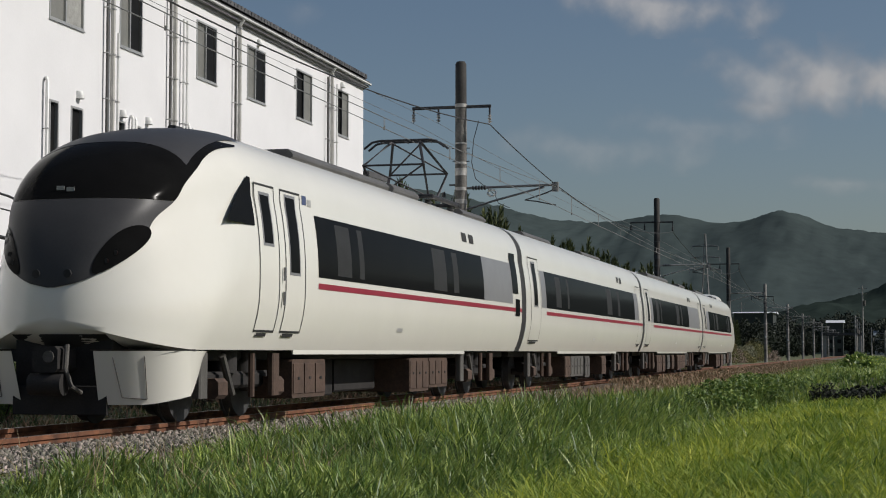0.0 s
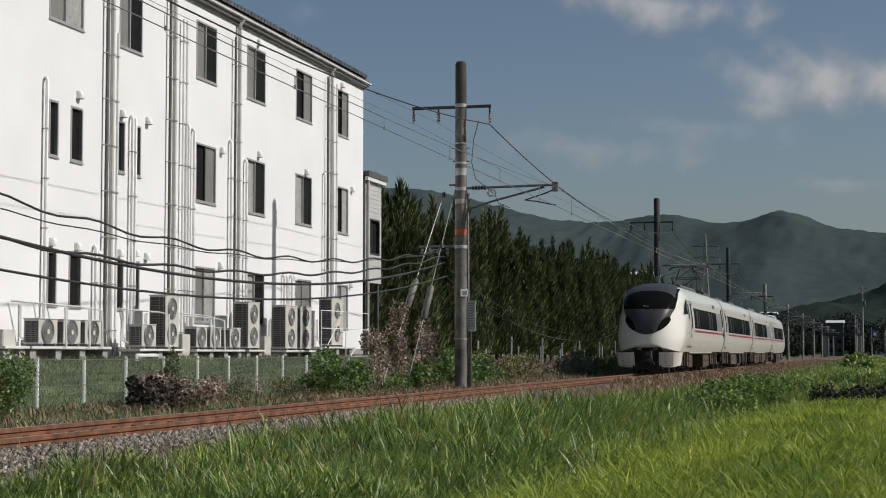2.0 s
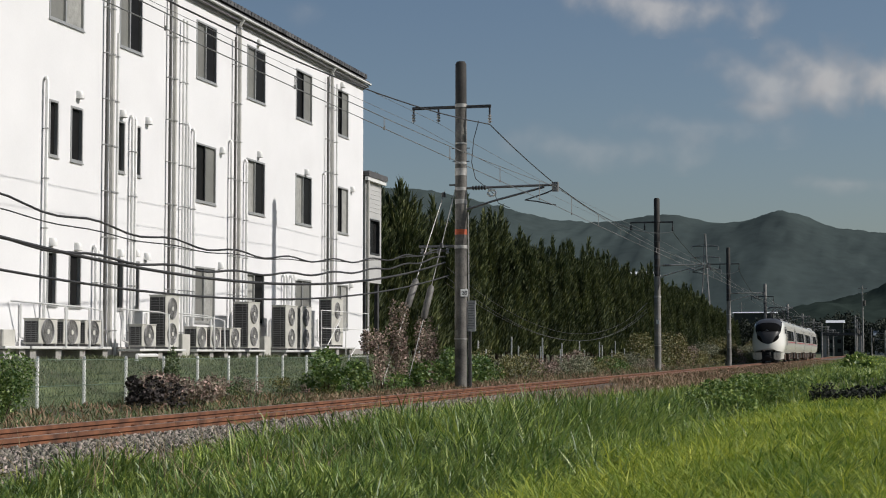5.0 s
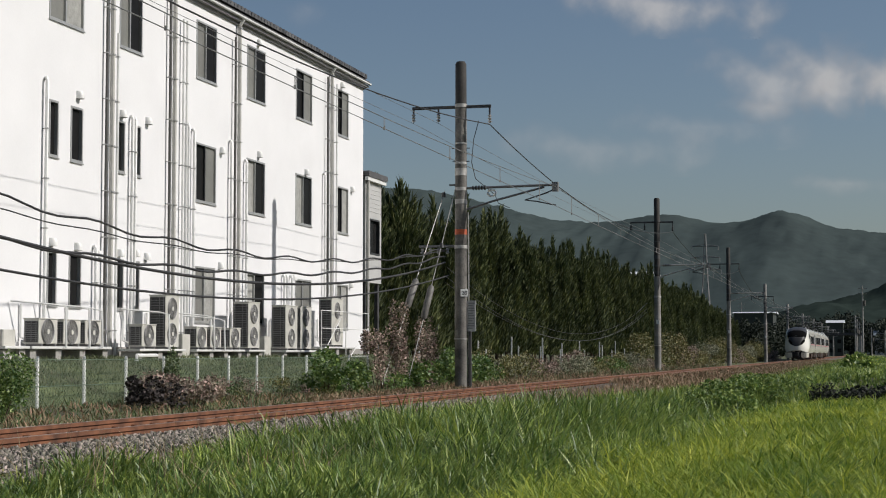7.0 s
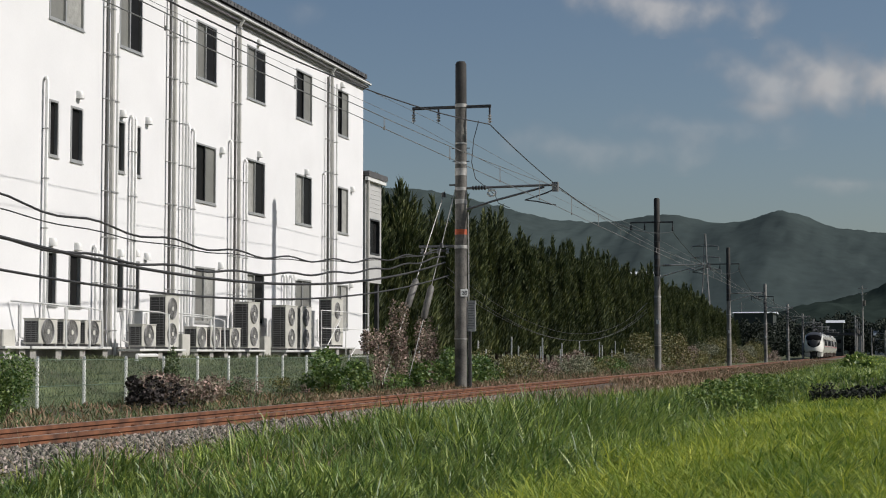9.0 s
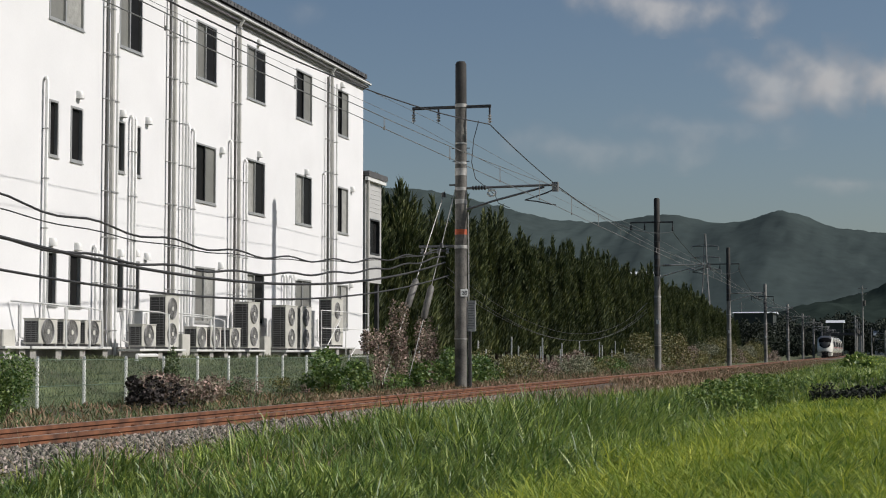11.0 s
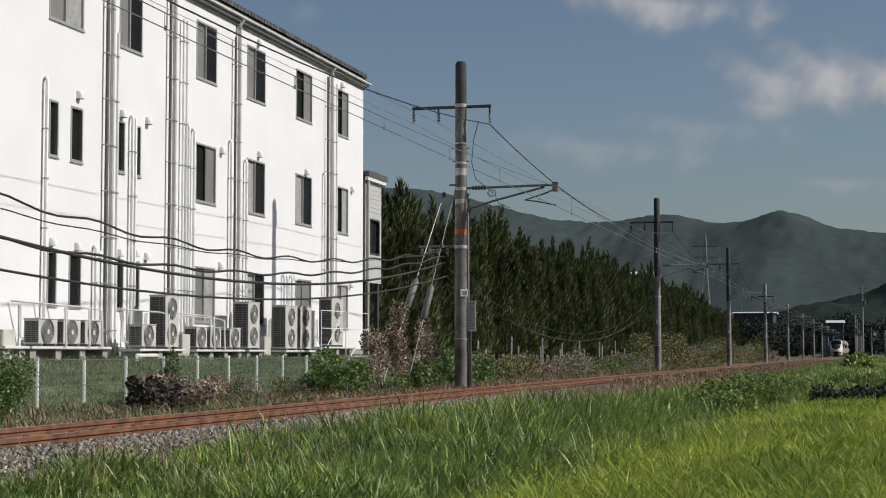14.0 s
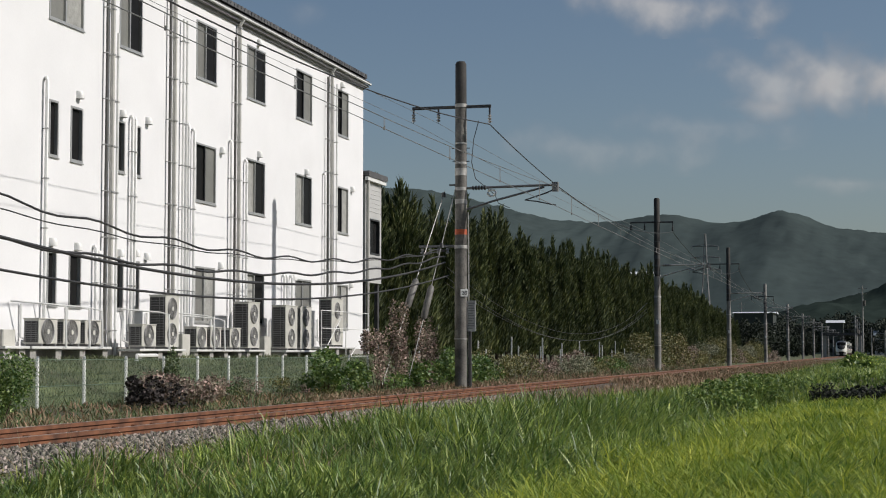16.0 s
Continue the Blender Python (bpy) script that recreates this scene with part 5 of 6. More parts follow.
    v, f = blades(rng, x, y, np.maximum(ground_z(x, y), np.interp(x - TRACK_X, [0.9, 1.75, 2.75], [-0.125, -0.15, -0.62])), rng.uniform(0.08, 0.26, n), rng.uniform(0.02, 0.06, n), rng.uniform(0.1, 0.8, n), rng.uniform(0, 0.8, n))
    stuff("dry_weeds", cards("dry_weeds", M_LITTER, v, f), "brown withered weeds over the far ballast shoulder", "weeds")
    n = 9000
    y, x = rng.uniform(36, 75, n), rng.uniform(-12.6, -11.2, n)
    v, f = blades(rng, x, y, np.maximum(ground_z(x, y), np.interp(x - TRACK_X, [-2.75, -1.75], [-0.62, -0.15])), rng.uniform(0.06, 0.28, n), rng.uniform(0.015, 0.04, n), rng.uniform(0.1, 0.8, n), rng.uniform(0, 0.8, n))
    stuff("dry_weeds", cards("dry_weeds", M_LITTER, v, f), "brown leaf litter and dead weeds round the pole foot", "weeds")
    # mown lawn behind the fence
    n = 42000
    y, x = rng.uniform(22, 60, n), rng.uniform(-17.6, -14.0, n)
    v, f = blades(rng, x, y, ground_z(x, y), rng.uniform(0.05, 0.14, n), np.full(n, 0.014), rng.uniform(0.1, 0.6, n), rng.uniform(0, 0.6, n))
    stuff("lawn", cards("lawn", M_LAWNBLADE, v, f), "short greyish green lawn behind the fence", "lawn")
    # low weeds and straw between track and fence
    n = 26000
    y, x = 18 + 110 * rng.uniform(0, 1, n) ** 1.3, rng.uniform(-13.95, -11.2, n)
    keep = rng.uniform(0, 1, n) < np.clip((-11.0 - x) / 1.6, 0.05, 1)
    x, y = x[keep], y[keep]
    v, f = blades(rng, x, y, ground_z(x, y), rng.uniform(0.05, 0.24, len(x)) * (1 + np.clip((y - 45) / 30, 0, 1.2)), rng.uniform(0.012, 0.03, len(x)), rng.uniform(0.1, 0.7, len(x)), rng.uniform(0, 0.8, len(x)))
    half = rng.uniform(0, 1, len(x)) < 0.4
    idx = np.tile(half, 5)
    stuff("low_weeds", cards("low_weeds", M_WEED, v, f[idx]), "low green weeds between track and fence", "weeds")
    stuff("dry_weeds", cards("dry_weeds", M_LITTER, v, f[~idx]), "brown withered weeds between track and fence", "weeds")


M_LAWNBLADE = mat("lawn_blades", (0.15, 0.18, 0.09), 0.7, vary=0.2, scale=0.6, bump=0, island=0.3, translucent=0.2)
M_WEED = mat("weed_leaf", (0.075, 0.115, 0.04), 0.6, vary=0.25, scale=0.7, bump=0, island=0.4, translucent=0.2)
M_LITTER = mat("withered_weed", (0.25, 0.18, 0.105), 0.8, vary=0.25, scale=0.7, bump=0, island=0.5, translucent=0.15)
build_grass()


def build_stones():
    """Loose ballast, past counting."""
    rng = np.random.default_rng(8)
    n = 62000
    y = 11 + 70 * rng.uniform(0, 1, n) ** 1.9
    x = np.where(rng.uniform(0, 1, n) < 0.72, rng.uniform(-8.60, -6.45, n), rng.uniform(-12.0, -9.9, n))
    prof_x = np.array([-2.75, -1.75, -0.9, 0.9, 1.75, 2.75])
    prof_z = np.array([-0.62, -0.15, -0.125, -0.125, -0.15, -0.62])
    keep = (x < -9) | (y < 30 + 14 * rng.uniform(0, 1, n))
    x, y = x[keep], y[keep]
    n = len(x)
    z = np.maximum(np.interp(x - TRACK_X, prof_x, prof_z), ground_z(x, y))
    base = np.array([[1, 0, 0], [-1, 0, 0], [0, 1, 0], [0, -1, 0], [0, 0, 1], [0, 0, -1]], float)
    tri = np.array([[0, 2, 4], [2, 1, 4], [1, 3, 4], [3, 0, 4], [2, 0, 5], [1, 2, 5], [3, 1, 5], [0, 3, 5]])
    size = rng.uniform(0.012, 0.038, n)[:, None, None]
    v = base[None] * size * rng.uniform(0.55, 1.4, (n, 6, 1)) + rng.normal(0, 0.011, (n, 6, 3))
    a = rng.uniform(0, 6.28, n)
    c, s = np.cos(a)[:, None], np.sin(a)[:, None]
    tilt = rng.uniform(-0.8, 0.8, n)
    ct, st = np.cos(tilt)[:, None], np.sin(tilt)[:, None]
    X, Y, Z = v[..., 0], v[..., 1], v[..., 2]
    X, Z = X * ct - Z * st, X * st + Z * ct
    X, Y = X * c - Y * s, X * s + Y * c
    v = np.stack([X + x[:, None], Y + y[:, None], Z + (z + 0.012)[:, None]], 2).reshape(-1, 3)
    f = (np.arange(n)[:, None, None] * 6 + tri[None]).reshape(-1, 3)
    stuff("ballast_stones", cards("ballast_stones", M_STONE, v, f), "loose grey crushed ballast stones beside the rails", "ballast")


build_stones()


def leafy(name, label, category, material, x, y, z, rx, ry, h, n, size, seed, stems=9, up=0.3, kind="", lumps=7, stem_material=None):
    """A bush: thin stems and folded leaves in uneven lumps."""
    rng = np.random.default_rng(seed)
    ob = thing(name, x, y, z, label, category, kind=kind)
    c = np.stack([rng.uniform(-0.75, 0.75, lumps) * rx, rng.uniform(-0.8, 0.8, lumps) * ry, rng.uniform(0.15, 0.78, lumps) * h], 1)
    r = rng.uniform(0.25, 0.5, lumps)
    which = rng.integers(0, lumps, n)
    d = rng.normal(size=(n, 3))
    d /= np.linalg.norm(d, axis=1)[:, None]
    q = rng.uniform(0.35, 1.0, n)[:, None] ** 0.6
    p = c[which] + d * q * r[which][:, None] * np.array([rx, ry, h * 0.75])
    p[:, 2] = np.maximum(p[:, 2], 0.02)
    v, f = leaves(rng, p, size, up)
    crown = new("leaves", cards("leaves", material, v, f))
    crown.parent = ob
    st = Shape()
    for k in range(stems):
        t = c[k % lumps] + rng.normal(0, 0.1, 3) * np.array([rx, ry, h])
        b = Vector((t[0] * 0.4, t[1] * 0.5, -0.1))
        st.tube([b, b.lerp(Vector(t), 0.5) + Vector((rng.normal(0, 0.04), rng.normal(0, 0.04), 0.05)), Vector(t)], [0.014, 0.010, 0.004], 5)
    part("stem", st, stem_material or M_BARK, ob)["kind"] = "stuff"
    return ob


leafy("shrub", "withered reddish-brown shrub beside the fence", "shrub", M_DEADLEAF, -13.0, 30.6, -0.25, 0.45, 2.0, 0.72, 2600, 0.055, 11, 14)
leafy("shrub", "dark withered shrub beside the fence", "shrub", M_DARKLEAF, -13.1, 29.3, -0.25, 0.4, 0.7, 0.75, 1300, 0.06, 12)
leafy("shrub", "dense green broad-leaved shrub by the fence end", "shrub", M_LEAF, -13.5, 41.0, -0.25, 0.7, 1.75, 1.22, 3000, 0.075, 13)
leafy("shrub", "fresh green shrub hanging over the fence", "shrub", M_LEAF, -13.5, 23.9, -0.25, 0.6, 1.25, 1.05, 5200, 0.038, 14, lumps=9)
leafy("creeper", "withered creeper climbing a guy wire", "creeper", M_DEADLEAF, -13.2, 45.2, -0.25, 0.45, 1.5, 1.9, 2600, 0.055, 15, 22, lumps=9)
leafy("creeper", "withered creeper climbing a guy wire", "creeper", M_DEADLEAF, -13.2, 46.3, 0.6, 0.3, 0.5, 1.75, 1100, 0.05, 16, 12)
leafy("creeper", "withered creeper climbing a guy wire", "creeper", M_DEADLEAF, -13.0, 48.8, -0.25, 0.45, 0.9, 2.35, 2400, 0.055, 17, 20, lumps=9)
leafy("creeper", "green kudzu at the foot of the pole", "creeper", M_LEAF, -13.0, 47.2, -0.25, 0.6, 2.4, 1.05, 2400, 0.075, 18, 12, lumps=10)
leafy("creeper", "green kudzu at the foot of the pole", "creeper", M_LEAF, -13.2, 53.6, -0.25, 0.7, 3.6, 1.3, 3600, 0.085, 19, 12, lumps=12)
for k in range(12):
    yy = 57 + 4.4 * k
    m = (M_LEAF, M_OLIVE, M_PALELEAF, M_DEADLEAF, M_PALELEAF, M_DEADLEAF, M_OLIVE)[k % 7]
    leafy("weed_clump", "dusty leafy weeds beside the track", "weeds", m, -13.6 + 0.4 * math.sin(k * 2.1), yy, -0.25, 0.9, 2.8, 1.12 + 0.2 * math.sin(k * 1.7), 2300, 0.062, 30 + k, 14, 0.5, lumps=12)
for k in range(14):
    yy = 108 + 9.5 * k
    m = (M_OLIVE, M_SCRUB, M_DEADLEAF, M_SCRUB, M_PALELEAF)[k % 5]
    leafy("weed_clump", "olive-green scrub beside the track", "weeds", m, -14.0 + 0.6 * math.sin(k * 2.7), yy, -0.25, 1.5, 5.2, 2.0 + 0.6 * math.sin(k * 1.3 + 1), 3600, 0.10, 60 + k, 12, 0.4, lumps=12)
leafy("tall_weed", "tall thin weed grown through the fence", "weeds", M_WEED, -13.75, 31.7, -0.25, 0.16, 0.28, 1.35, 520, 0.045, 240, 5, 0.4, lumps=6)
for k in range(9):
    yy = 32.6 + 1.05 * k
    leafy("weed_clump", "thin withered weeds at the fence foot", "weeds", (M_DEADLEAF, M_OLIVE, M_WEED)[k % 3], -13.5 + 0.25 * math.sin(k * 1.9), yy, -0.25, 0.3, 0.6, 0.42 + 0.22 * math.sin(k * 2.7) ** 2, 420, 0.036, 250 + k, 6, 0.5, lumps=7)
# low weeds creeping over the ballast edge
for k in range(16):
    yy = 13.2 + 1.25 * k
    xx = -7.2 + 0.25 * math.sin(k * 2.4)
    leafy("weed_clump", "low olive and rust-tinged weeds on the ballast edge", "weeds", (M_OLIVE, M_WEED, M_DEADLEAF, M_OLIVE)[k % 4], xx, yy, -0.36, 0.38, 0.5 + 0.2 * math.sin(k), 0.30, 520, 0.03, 200 + k, 4, 0.4, lumps=7)
# kudzu on the verge towards the levee
for k, (x, y, ry, h) in enumerate(((-3.2, 36.5, 1.0, 0.5), (-3.5, 41, 1.8, 0.62), (-3.1, 45, 2.0, 0.72), (-3.0, 50, 2.4, 0.72), (-3.7, 55, 2.6, 0.62), (-2.6, 47.5, 1.6, 0.6))):
    leafy("weed_clump", "broad-leaved green kudzu over the verge", "weeds", M_KUDZU, x, y, -0.42, 0.9, ry, h, 3000, 0.06, 80 + k, 8, 0.5, lumps=12)
leafy("weed_clump", "bright green weeds on the levee", "weeds", M_GRASS, -0.5, 66.0, 0.05, 0.7, 3.2, 0.8, 2600, 0.10, 90, 8, 0.6, lumps=10)


def cypress(seed):
    """Mesh of one dense crown: upright sprays bundled into spires."""
    rng = np.random.default_rng(seed)
    pts, top, lows = [], [], []
    spires = 19
    for s in range(spires):
        r = 1.55 * math.sqrt((s + 0.3) / spires)
        a = s * 2.4 + rng.uniform(-0.3, 0.3)
        hgt = 9.0 - 1.5 * r ** 1.25 + rng.uniform(-1.3, 0.6)
        cx, cy = r * math.cos(a), r * math.sin(a)
        n = 620
        u = rng.uniform(0, 1, n)
        z = 0.9 + rng.uniform(-0.2, 0.5) + (hgt - 1.0) * u
        rad = 0.48 * (1 - u) ** 0.7 + 0.03
        b = rng.uniform(0, 6.28, n)
        q = np.sqrt(rng.uniform(0.15, 1, n))
        pts.append(np.stack([cx * (1 - 0.30 * u) + rad * q * np.cos(b), cy * (1 - 0.30 * u) + rad * q * np.sin(b), z], 1))
    p = np.concatenate(pts)
    n = len(p)
    out = p * np.array([1, 1, 0])
    out /= np.maximum(0.2, np.linalg.norm(out, axis=1))[:, None]
    d = out * 0.42 + rng.normal(0, 0.24, (n, 3)) + np.array([0, 0, 1.0])
    d /= np.linalg.norm(d, axis=1)[:, None]
    s = np.cross(d, rng.normal(size=(n, 3)))
    s /= np.linalg.norm(s, axis=1)[:, None]
    L = rng.uniform(0.25, 0.6, n)[:, None]
    W = rng.uniform(0.022, 0.055, n)[:, None]
    v = np.stack([p, p + d * L * 0.4 + s * W, p + d * L, p + d * L * 0.4 - s * W], 1).reshape(-1, 3)
    k = np.arange(n)[:, None] * 4
    f = np.concatenate([k + np.array([[0, 1, 2]]), k + np.array([[0, 2, 3]])])
    return cards("crown", M_NEEDLE, v, f)


def build_cypresses():
    crowns = [cypress(s) for s in (1, 2, 3, 4, 5)]
    trunk = Shape().tube([(0, 0, -0.3), (0.03, 0, 2), (0, 0.03, 5), (0, 0, 8)], [0.16, 0.13, 0.08, 0.02], 8).mesh("trunk", M_BARK, True)
    rnd = random.Random(3)
    y, i = 64.0, 0
    rows = []
    while y < 262:
        rows.append((-21.6 + rnd.uniform(-0.5, 0.5), y, 1.0))
        if i % 2 == 0:
            rows.append((-24.6 + rnd.uniform(-0.6, 0.6), y + 1.2, 1.04))
        y += rnd.uniform(2.3, 2.9)
        i += 1
    rows += [(-23.5, 63.5, 0.95), (-20.9, 62.6, 0.85)]
    for x, y, s in rows:
        t = thing("cypress_tree", x, y, 0, "dark green slender cypress in a dense row", "tree", "row of cypresses")
        c = new("crown", rnd.choice(crowns))
        tr = new("trunk", trunk)
        k = s * rnd.uniform(0.86, 1.06) * (1.0 if y < 200 else 1.0 - 0.25 * (y - 200) / 62)
        for o in (c, tr):
            o.parent = t
            o.matrix_basis = Matrix.LocRotScale((0, 0, 0), Euler((0, 0, rnd.uniform(0, 6.28))), (1.0, 1.0, k))


build_cypresses()


# ---- stakes behind the weeds ----
for k in range(22):
    y = 53 + 2.9 * k + 1.1 * math.sin(k * 3.3)
    s = tagged(part("fence_stake", Shape().bar(-0.028, 0.028, -0.028, 0.028, -0.3, 1.3 + 0.3 * math.sin(k * 2.3), 0.006), M_GUTTER, at=pose(-15.2 + 0.1 * math.sin(k), y, 0, 3 * math.sin(k * 1.7), 0, 0)), "thin pale fence stake among weeds", "stake", "stakes along the plot")


# ---- distance: houses, woods, poles, pylon ----
def far_house(x, y, w, d, h, wall, roofm, label, ridge=1.6):
    b = thing("house", x, y, 0, label, "house")
    part("house_body", Shape().box(-w / 2, w / 2, -d / 2, d / 2, -1, h), wall, b)
    e = 0.5
    part("roof", Shape().add([(-w / 2 - e, -d / 2 - e, h), (w / 2 + e, -d / 2 - e, h), (w / 2 + e, d / 2 + e, h), (-w / 2 - e, d / 2 + e, h), (-w / 2 - e, 0, h + ridge), (w / 2 + e, 0, h + ridge)],
                             [(0, 1, 5, 4), (2, 3, 4, 5), (0, 4, 3), (1, 2, 5), (0, 1, 2, 3)]), roofm, b)
    n = max(2, int(w / 3))
    for k in range(n):
        for z in (1.0, 3.8):
            if z + 1.3 < h:
                xx = -w / 2 + w * (k + 0.5) / n
                part("window", Shape().box(xx - 0.6, xx + 0.6, -d / 2 - 0.03, -d / 2 + 0.01, z, z + 1.2), M_GLASS, b)


M_PALEROOF = mat("pale_metal_roof", (0.62, 0.64, 0.66), 0.5, vary=0.08)
M_DARKGREEN = mat("dark_green_cladding", (0.030, 0.038, 0.032), 0.7, vary=0.2, scale=0.8)
M_TEALROOF = mat("grey_blue_roof", (0.16, 0.19, 0.21), 0.5, vary=0.1)
far_house(-23.3, 345, 7.6, 12, 8.75, M_DARKGREEN, M_PALEROOF, "long dark hall with a pale metal roof edge", 0.35)
far_house(-36, 268, 4.5, 6, 13.2, M_WALL, M_PALEROOF, "white flat-roofed house behind the cypresses", 0.6)
far_house(-12.0, 545, 4.8, 8, 10.2, M_DARKGREEN, M_PALEROOF, "dark house with a pale roof in the distance", 0.9)
far_house(-34, 520, 11, 10, 6.2, M_GREYWALL, M_TEALROOF, "grey distant house with a tiled roof")
far_house(6, 560, 12, 10, 6.4, M_GREYWALL, M_TEALROOF, "grey distant house with a tiled roof")
far_house(-52, 430, 16, 10, 7.5, M_GREYWALL, M_TEALROOF, "grey distant house with a tiled roof")
far_house(14, 470, 10, 9, 5.8, M_TEALROOF, M_TEALROOF, "pale distant house with a tiled roof")


def far_woods(seed, n, x0, x1, y0, y1, h0, h1, label, leaf=0.3, m=1800):
    rng = np.random.default_rng(seed)
    pts = []
    for k in range(n):
        x, y, h = rng.uniform(x0, x1), rng.uniform(y0, y1), rng.uniform(h0, h1)
        w = h * rng.uniform(0.28, 0.45)
        d = rng.normal(size=(m, 3))
        d /= np.linalg.norm(d, axis=1)[:, None]
        lump = 1 + 0.25 * np.sin(d[:, :1] * 7 + k) * np.cos(d[:, 2:] * 6)
        pts.append(np.array([x, y, h * 0.55]) + d * np.array([w, w, h * 0.47]) * rng.uniform(0.75, 1.05, (m, 1)) * lump)
    p = np.concatenate(pts)
    v, f = leaves(rng, p, leaf, 0.4, 1.2)
    stuff("far_woods", cards("far_woods", M_FARFOREST, v, f), label, "woods")


far_woods(5, 46, -60, -17, 262, 420, 4.5, 8.5, "dark mixed trees beyond the cypress row")
far_woods(6, 150, -85, 40, 560, 760, 8, 14.5, "dark distant tree belt across the plain", 0.6, 1200)
far_woods(7, 40, 1.5, 40, 330, 520, 4, 8.5, "distant trees beside the fields")
far_woods(9, 18, -30, -14.5, 300, 520, 3, 5.5, "scrubby trees along the far track")


def utility_pole(x, y, h, arms=2):
    p = thing("utility_pole", x, y, 0, "slender grey concrete utility pole with cross-arms", "pole", "distant utility poles")
    part("shaft", Shape().tube([(0, 0, -0.5), (0, 0, h)], [0.17, 0.11], 10), M_CONCRETE, p, smooth=True)
    for k in range(arms):
        part("cross_arm", Shape().bar(-0.8, 0.8, -0.05, 0.05, h - 0.5 - 0.9 * k, h - 0.4 - 0.9 * k, 0.01), M_STEEL, p)
    part("transformer", Shape().tube([(0.3, 0, h - 3.4), (0.3, 0, h - 2.5)], 0.25, 10), M_GREYBOX, p, smooth=True)


for x, y, h in ((-2.0, 300, 12.4), (-3.6, 330, 8.0), (-3.9, 390, 8.4), (-0.8, 420, 7.0), (1.5, 260, 4.2), (-4.0, 470, 9), (-44, 360, 13), (-31, 410, 13)):
    utility_pole(x, y, h)


def build_pylon(x, y, h):
    p = thing("pylon", x, y, 0, "grey lattice transmission tower before the hills", "pylon")
    legs = Shape()
    for sx in (-1, 1):
        for sy in (-1, 1):
            legs.tube([(sx * 3.2, sy * 3.2, -1), (sx * 1.0, sy * 1.0, h * 0.62), (sx * 0.25, sy * 0.25, h)], 0.16, 4)
    part("legs", legs, M_STEEL, p)
    br = Shape()
    zs = [h * q for q in (0.0, 0.12, 0.24, 0.36, 0.47, 0.57, 0.66, 0.75, 0.84, 0.92)]
    wid = lambda z: 3.2 + (1.0 - 3.2) * z / (h * 0.62) if z < h * 0.62 else 1.0 - 0.75 * (z - h * 0.62) / (h * 0.38)
    for a, b in zip(zs, zs[1:]):
        for s in (-1, 1):
            br.tube([(-s * wid(a), -wid(a), a), (s * wid(b), -wid(b), b)], 0.08, 4).tube([(-wid(a), -s * wid(a), a), (-wid(b), s * wid(b), b)], 0.08, 4)
    part("bracing", br, M_STEEL, p)
    for z, w in ((h * 0.70, 6.5), (h * 0.80, 6.0), (h * 0.895, 5.4)):
        arm = part("cross_arm", Shape().tube([(-w, 0, z), (0, 0, z + 0.9), (w, 0, z)], 0.13, 4).tube([(-w, 0, z), (w, 0, z)], 0.12, 4), M_STEEL, p)
        for s in (-1, 1):
            part("insulator_string", Shape().tube([(s * w, 0, z), (s * w, 0, z - 1.6)], 0.12, 6), M_INSUL, arm)


build_pylon(-67.5, 700, 50)

# ---- weedy ditch side between paddy and levee, shade put into the leaf colour ----
M_DITCH = mat("shade_dark_weed", (0.012, 0.017, 0.009), 0.8, vary=0.3, scale=2, bump=0, island=0.5)
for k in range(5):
    leafy("weed_clump", "weeds on the ditch side with their shade put into the dark colour", "weeds", M_DITCH, -0.9 + 0.9 * k, 42.8 + 0.45 * k, -0.75, 0.75, 1.1, 0.82, 2600, 0.06, 140 + k, 6, 0.2, lumps=12)


# ---- footbridge over the far track ----
def build_bridge():
    b = thing("footbridge", 0, 0, 0, "dark steel footbridge on pale piers over the far track", "bridge")
    part("deck", Shape().bar(-12.2, -2.6, 405, 412, 5.3, 5.55, 0.05), M_STEELDARK, b)
    for y in (405.0, 411.4):
        part("girder", Shape().bar(-12.2, -2.6, y, y + 0.5, 4.9, 5.3, 0.04), M_STEELDARK, b)
    for y in (405.1, 411.8):
        part("handrail", Shape().bar(-12.2, -2.6, y, y + 0.08, 6.3, 6.38, 0.01), M_STEELDARK, b)
        for k in range(10):
            part("baluster", Shape().bar(-12.1 + 1.04 * k, -12.02 + 1.04 * k, y, y + 0.08, 5.55, 6.3, 0.01), M_STEELDARK, b)
    for x in (-11.5, -3.4):
        for y in (406.0, 411.0):
            part("pier", Shape().bar(x - 0.4, x + 0.4, y - 0.4, y + 0.4, -0.8, 4.9, 0.05), M_CONCRETE, b)


build_bridge()


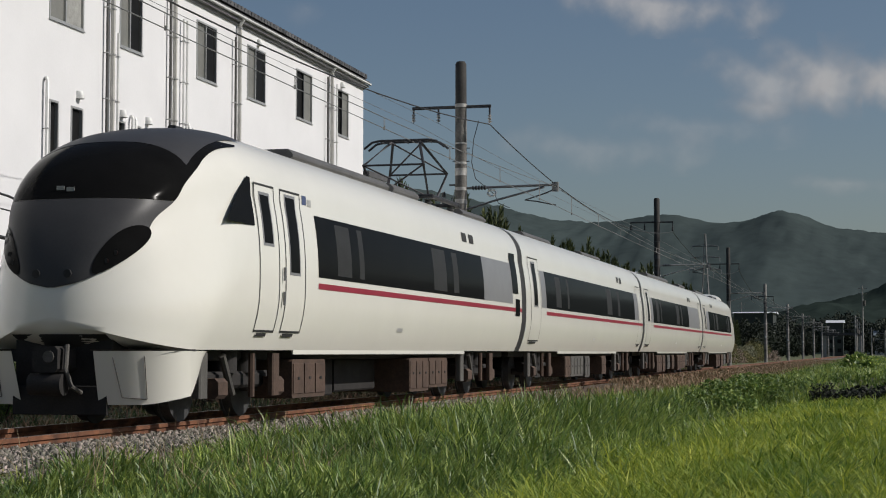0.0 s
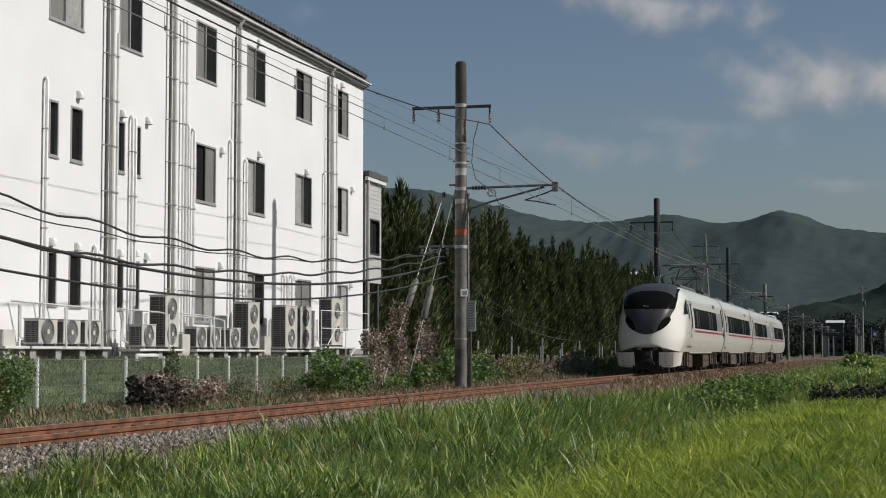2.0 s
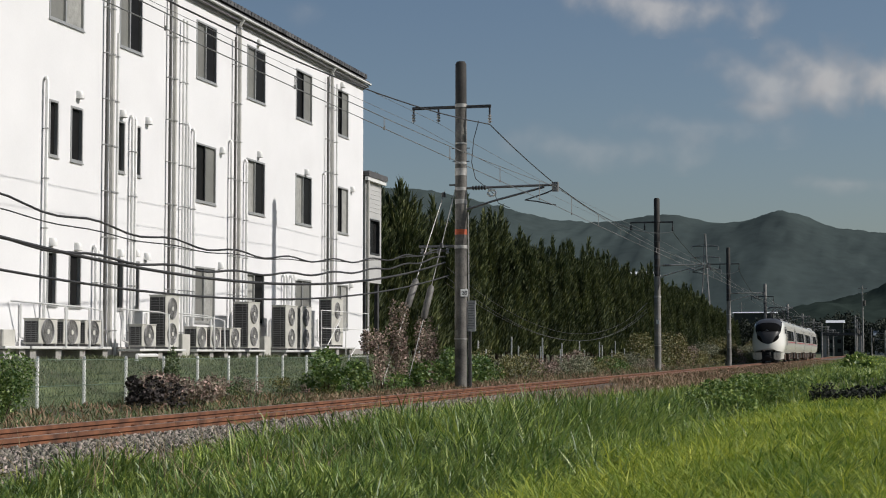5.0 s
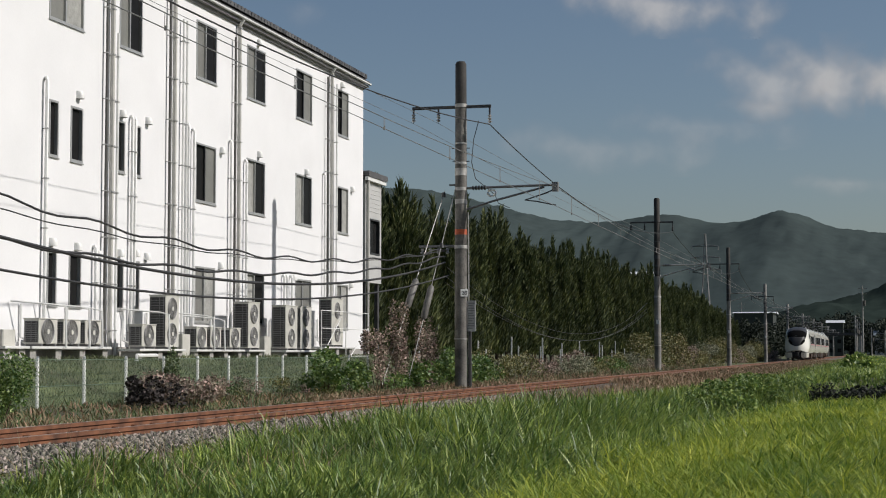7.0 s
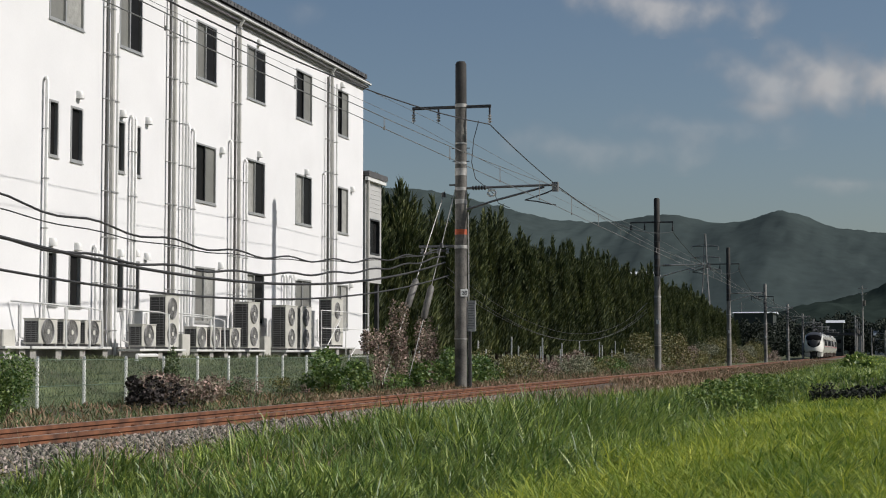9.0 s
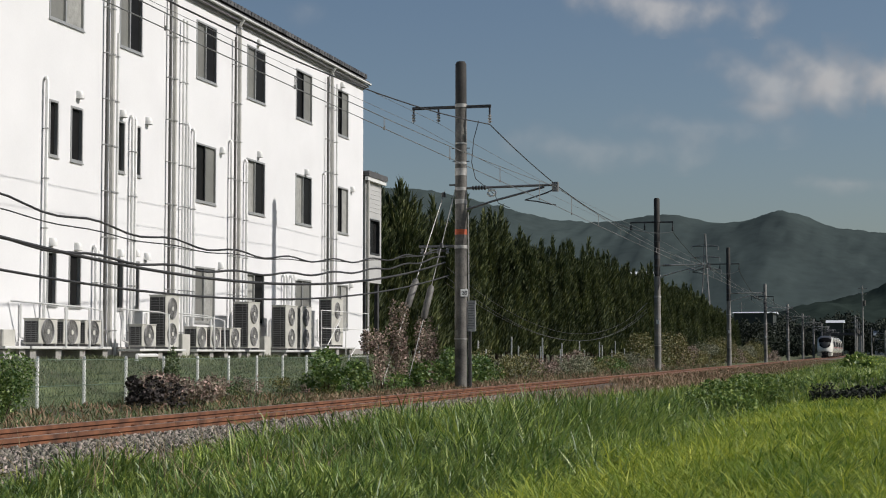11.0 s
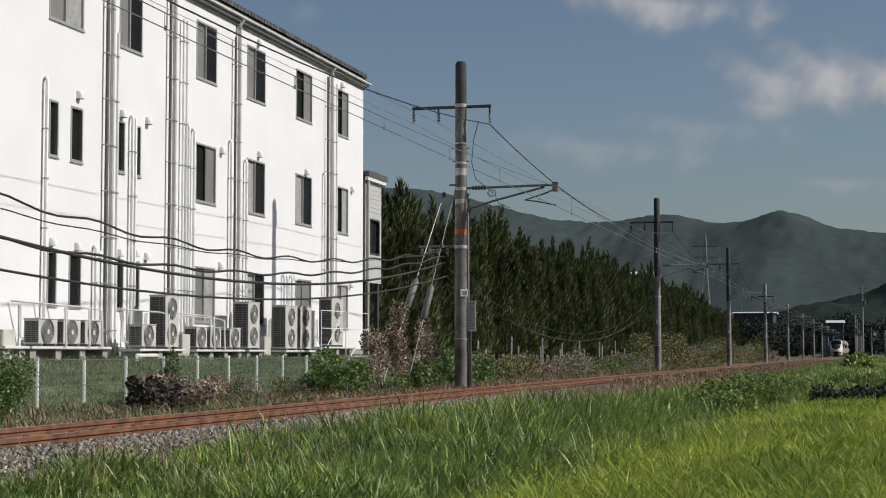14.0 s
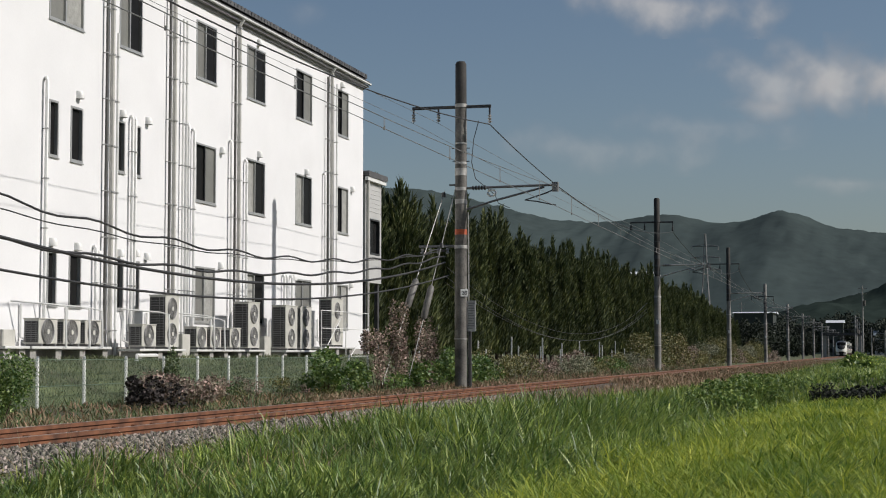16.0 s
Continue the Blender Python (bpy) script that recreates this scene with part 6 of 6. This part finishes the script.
# ---- clouds, far beyond everything ----
def cloud_material(seed, white):
    m = bpy.data.materials.new("cloud")
    m.use_nodes = True
    n, l = m.node_tree.nodes, m.node_tree.links
    n.remove(n["Principled BSDF"])
    tc = n.new("ShaderNodeTexCoord")
    mp = n.new("ShaderNodeMapping")
    mp.inputs["Location"].default_value = (seed * 3.7, seed, 0)
    l.new(tc.outputs["Object"], mp.inputs["Vector"])
    no = n.new("ShaderNodeTexNoise")
    no.inputs["Scale"].default_value, no.inputs["Detail"].default_value, no.inputs["Roughness"].default_value = 0.0058, 5, 0.48
    l.new(mp.outputs[0], no.inputs["Vector"])
    gr = n.new("ShaderNodeTexGradient")
    gr.gradient_type = "SPHERICAL"
    sc = n.new("ShaderNodeTexCoord")
    m2 = n.new("ShaderNodeMapping")
    m2.inputs["Location"].default_value, m2.inputs["Scale"].default_value = (-1, -1, 0), (2, 2, 0)
    l.new(sc.outputs["Generated"], m2.inputs["Vector"])
    l.new(m2.outputs[0], gr.inputs["Vector"])
    ad = n.new("ShaderNodeMath")
    ad.operation = "MULTIPLY_ADD"
    l.new(no.outputs["Fac"], ad.inputs[0])
    ad.inputs[1].default_value = 2.6
    ad.inputs[2].default_value = -1.42
    su = n.new("ShaderNodeMath")
    su.operation = "MULTIPLY_ADD"
    l.new(gr.outputs["Fac"], su.inputs[0])
    su.inputs[1].default_value = 1.15
    l.new(ad.outputs[0], su.inputs[2])
    mr = n.new("ShaderNodeMapRange")
    mr.interpolation_type = "SMOOTHSTEP"
    mr.inputs["From Min"].default_value, mr.inputs["From Max"].default_value = 0.05, 1.1
    mr.inputs["To Max"].default_value = white
    l.new(su.outputs[0], mr.inputs["Value"])
    em, tr, mx = n.new("ShaderNodeEmission"), n.new("ShaderNodeBsdfTransparent"), n.new("ShaderNodeMixShader")
    tone = n.new("ShaderNodeValToRGB")
    tone.color_ramp.elements[0].color, tone.color_ramp.elements[1].color = (0.30, 0.30, 0.315, 1), (0.58, 0.55, 0.52, 1)
    tone.color_ramp.elements[0].position, tone.color_ramp.elements[1].position = 0.2, 1.15
    l.new(su.outputs[0], tone.inputs["Fac"])
    l.new(tone.outputs[0], em.inputs["Color"])
    l.new(mr.outputs[0], mx.inputs[0])
    l.new(tr.outputs[0], mx.inputs[1])
    l.new(em.outputs[0], mx.inputs[2])
    l.new(mx.outputs[0], n["Material Output"].inputs["Surface"])
    return m


CLOUDS = []


def cloud(px, pz, w, h, seed, white, drift):
    """A soft cloud across the view, 4 km off; px and pz in metres there."""
    right, up = CAM_POSE.to_3x3().col[0], CAM_POSE.to_3x3().col[1]
    centre = Vector(EYE) + CAM_POSE.to_3x3().col[2] * -(4000 + 40 * seed) + (right * px + up * pz) * (1 + 0.01 * seed)
    sh = Shape().grid(lambda u, v: ((u - 0.5) * w, (v - 0.5) * h, 0), 2, 2)
    ob = part("cloud", sh, cloud_material(seed, white))
    tagged(ob, "soft white cumulus cloud in the blue sky", "cloud", kind="structure")
    m = CAM_POSE.copy()
    m.translation = centre
    ob.matrix_basis = m
    CLOUDS.append((ob, m, right * drift))


M_PX = 4000 / 2979.0
cloud((1165 - 784) * M_PX, (441 - 8) * M_PX, 520 * M_PX, 125 * M_PX, 1.0, 0.62, 14)
cloud((1370 - 784) * M_PX, (441 - 140) * M_PX, 330 * M_PX, 150 * M_PX, 2.3, 0.5, 14)
cloud((1470 - 784) * M_PX, (441 - 125) * M_PX, 300 * M_PX, 190 * M_PX, 3.1, 0.66, 14)
cloud((1575 - 784) * M_PX, (441 - 128) * M_PX, 260 * M_PX, 150 * M_PX, 4.6, 0.66, 14)
cloud((1360 - 784) * M_PX, (441 - 190) * M_PX, 230 * M_PX, 70 * M_PX, 5.2, 0.45, 14)
cloud((1060 - 784) * M_PX, (441 - 262) * M_PX, 620 * M_PX, 110 * M_PX, 6.4, 0.2, 8)
cloud((1500 - 784) * M_PX, (441 - 325) * M_PX, 320 * M_PX, 60 * M_PX, 7.7, 0.25, 8)
cloud((1250 - 784) * M_PX, (441 - 225) * M_PX, 480 * M_PX, 90 * M_PX, 10.1, 0.2, 8)
cloud((545 - 784) * M_PX, (441 - 16) * M_PX, 140 * M_PX, 80 * M_PX, 8.2, 0.12, 8)


# ---- what moves ----
def motions():
    rows = []
    for k in range(33):
        y = NOSE_Y + SPEED * 0.5 * k
        mid = min(1.0, max(0.0, (y + 80 - BEND_Y) / 80))
        rows.append((0.5 * k, pose(TRACK_X + bend(y), y, 0, 0, 0, -math.degrees(BEND) * mid)))
    walk(express_train, rows)
    for ob, m, way in CLOUDS:
        walk(ob, [(t, Matrix.Translation(way * (t / 16.0 - 0.5)) @ m) for t in (0.0, 8.0, 16.0)])


motions()
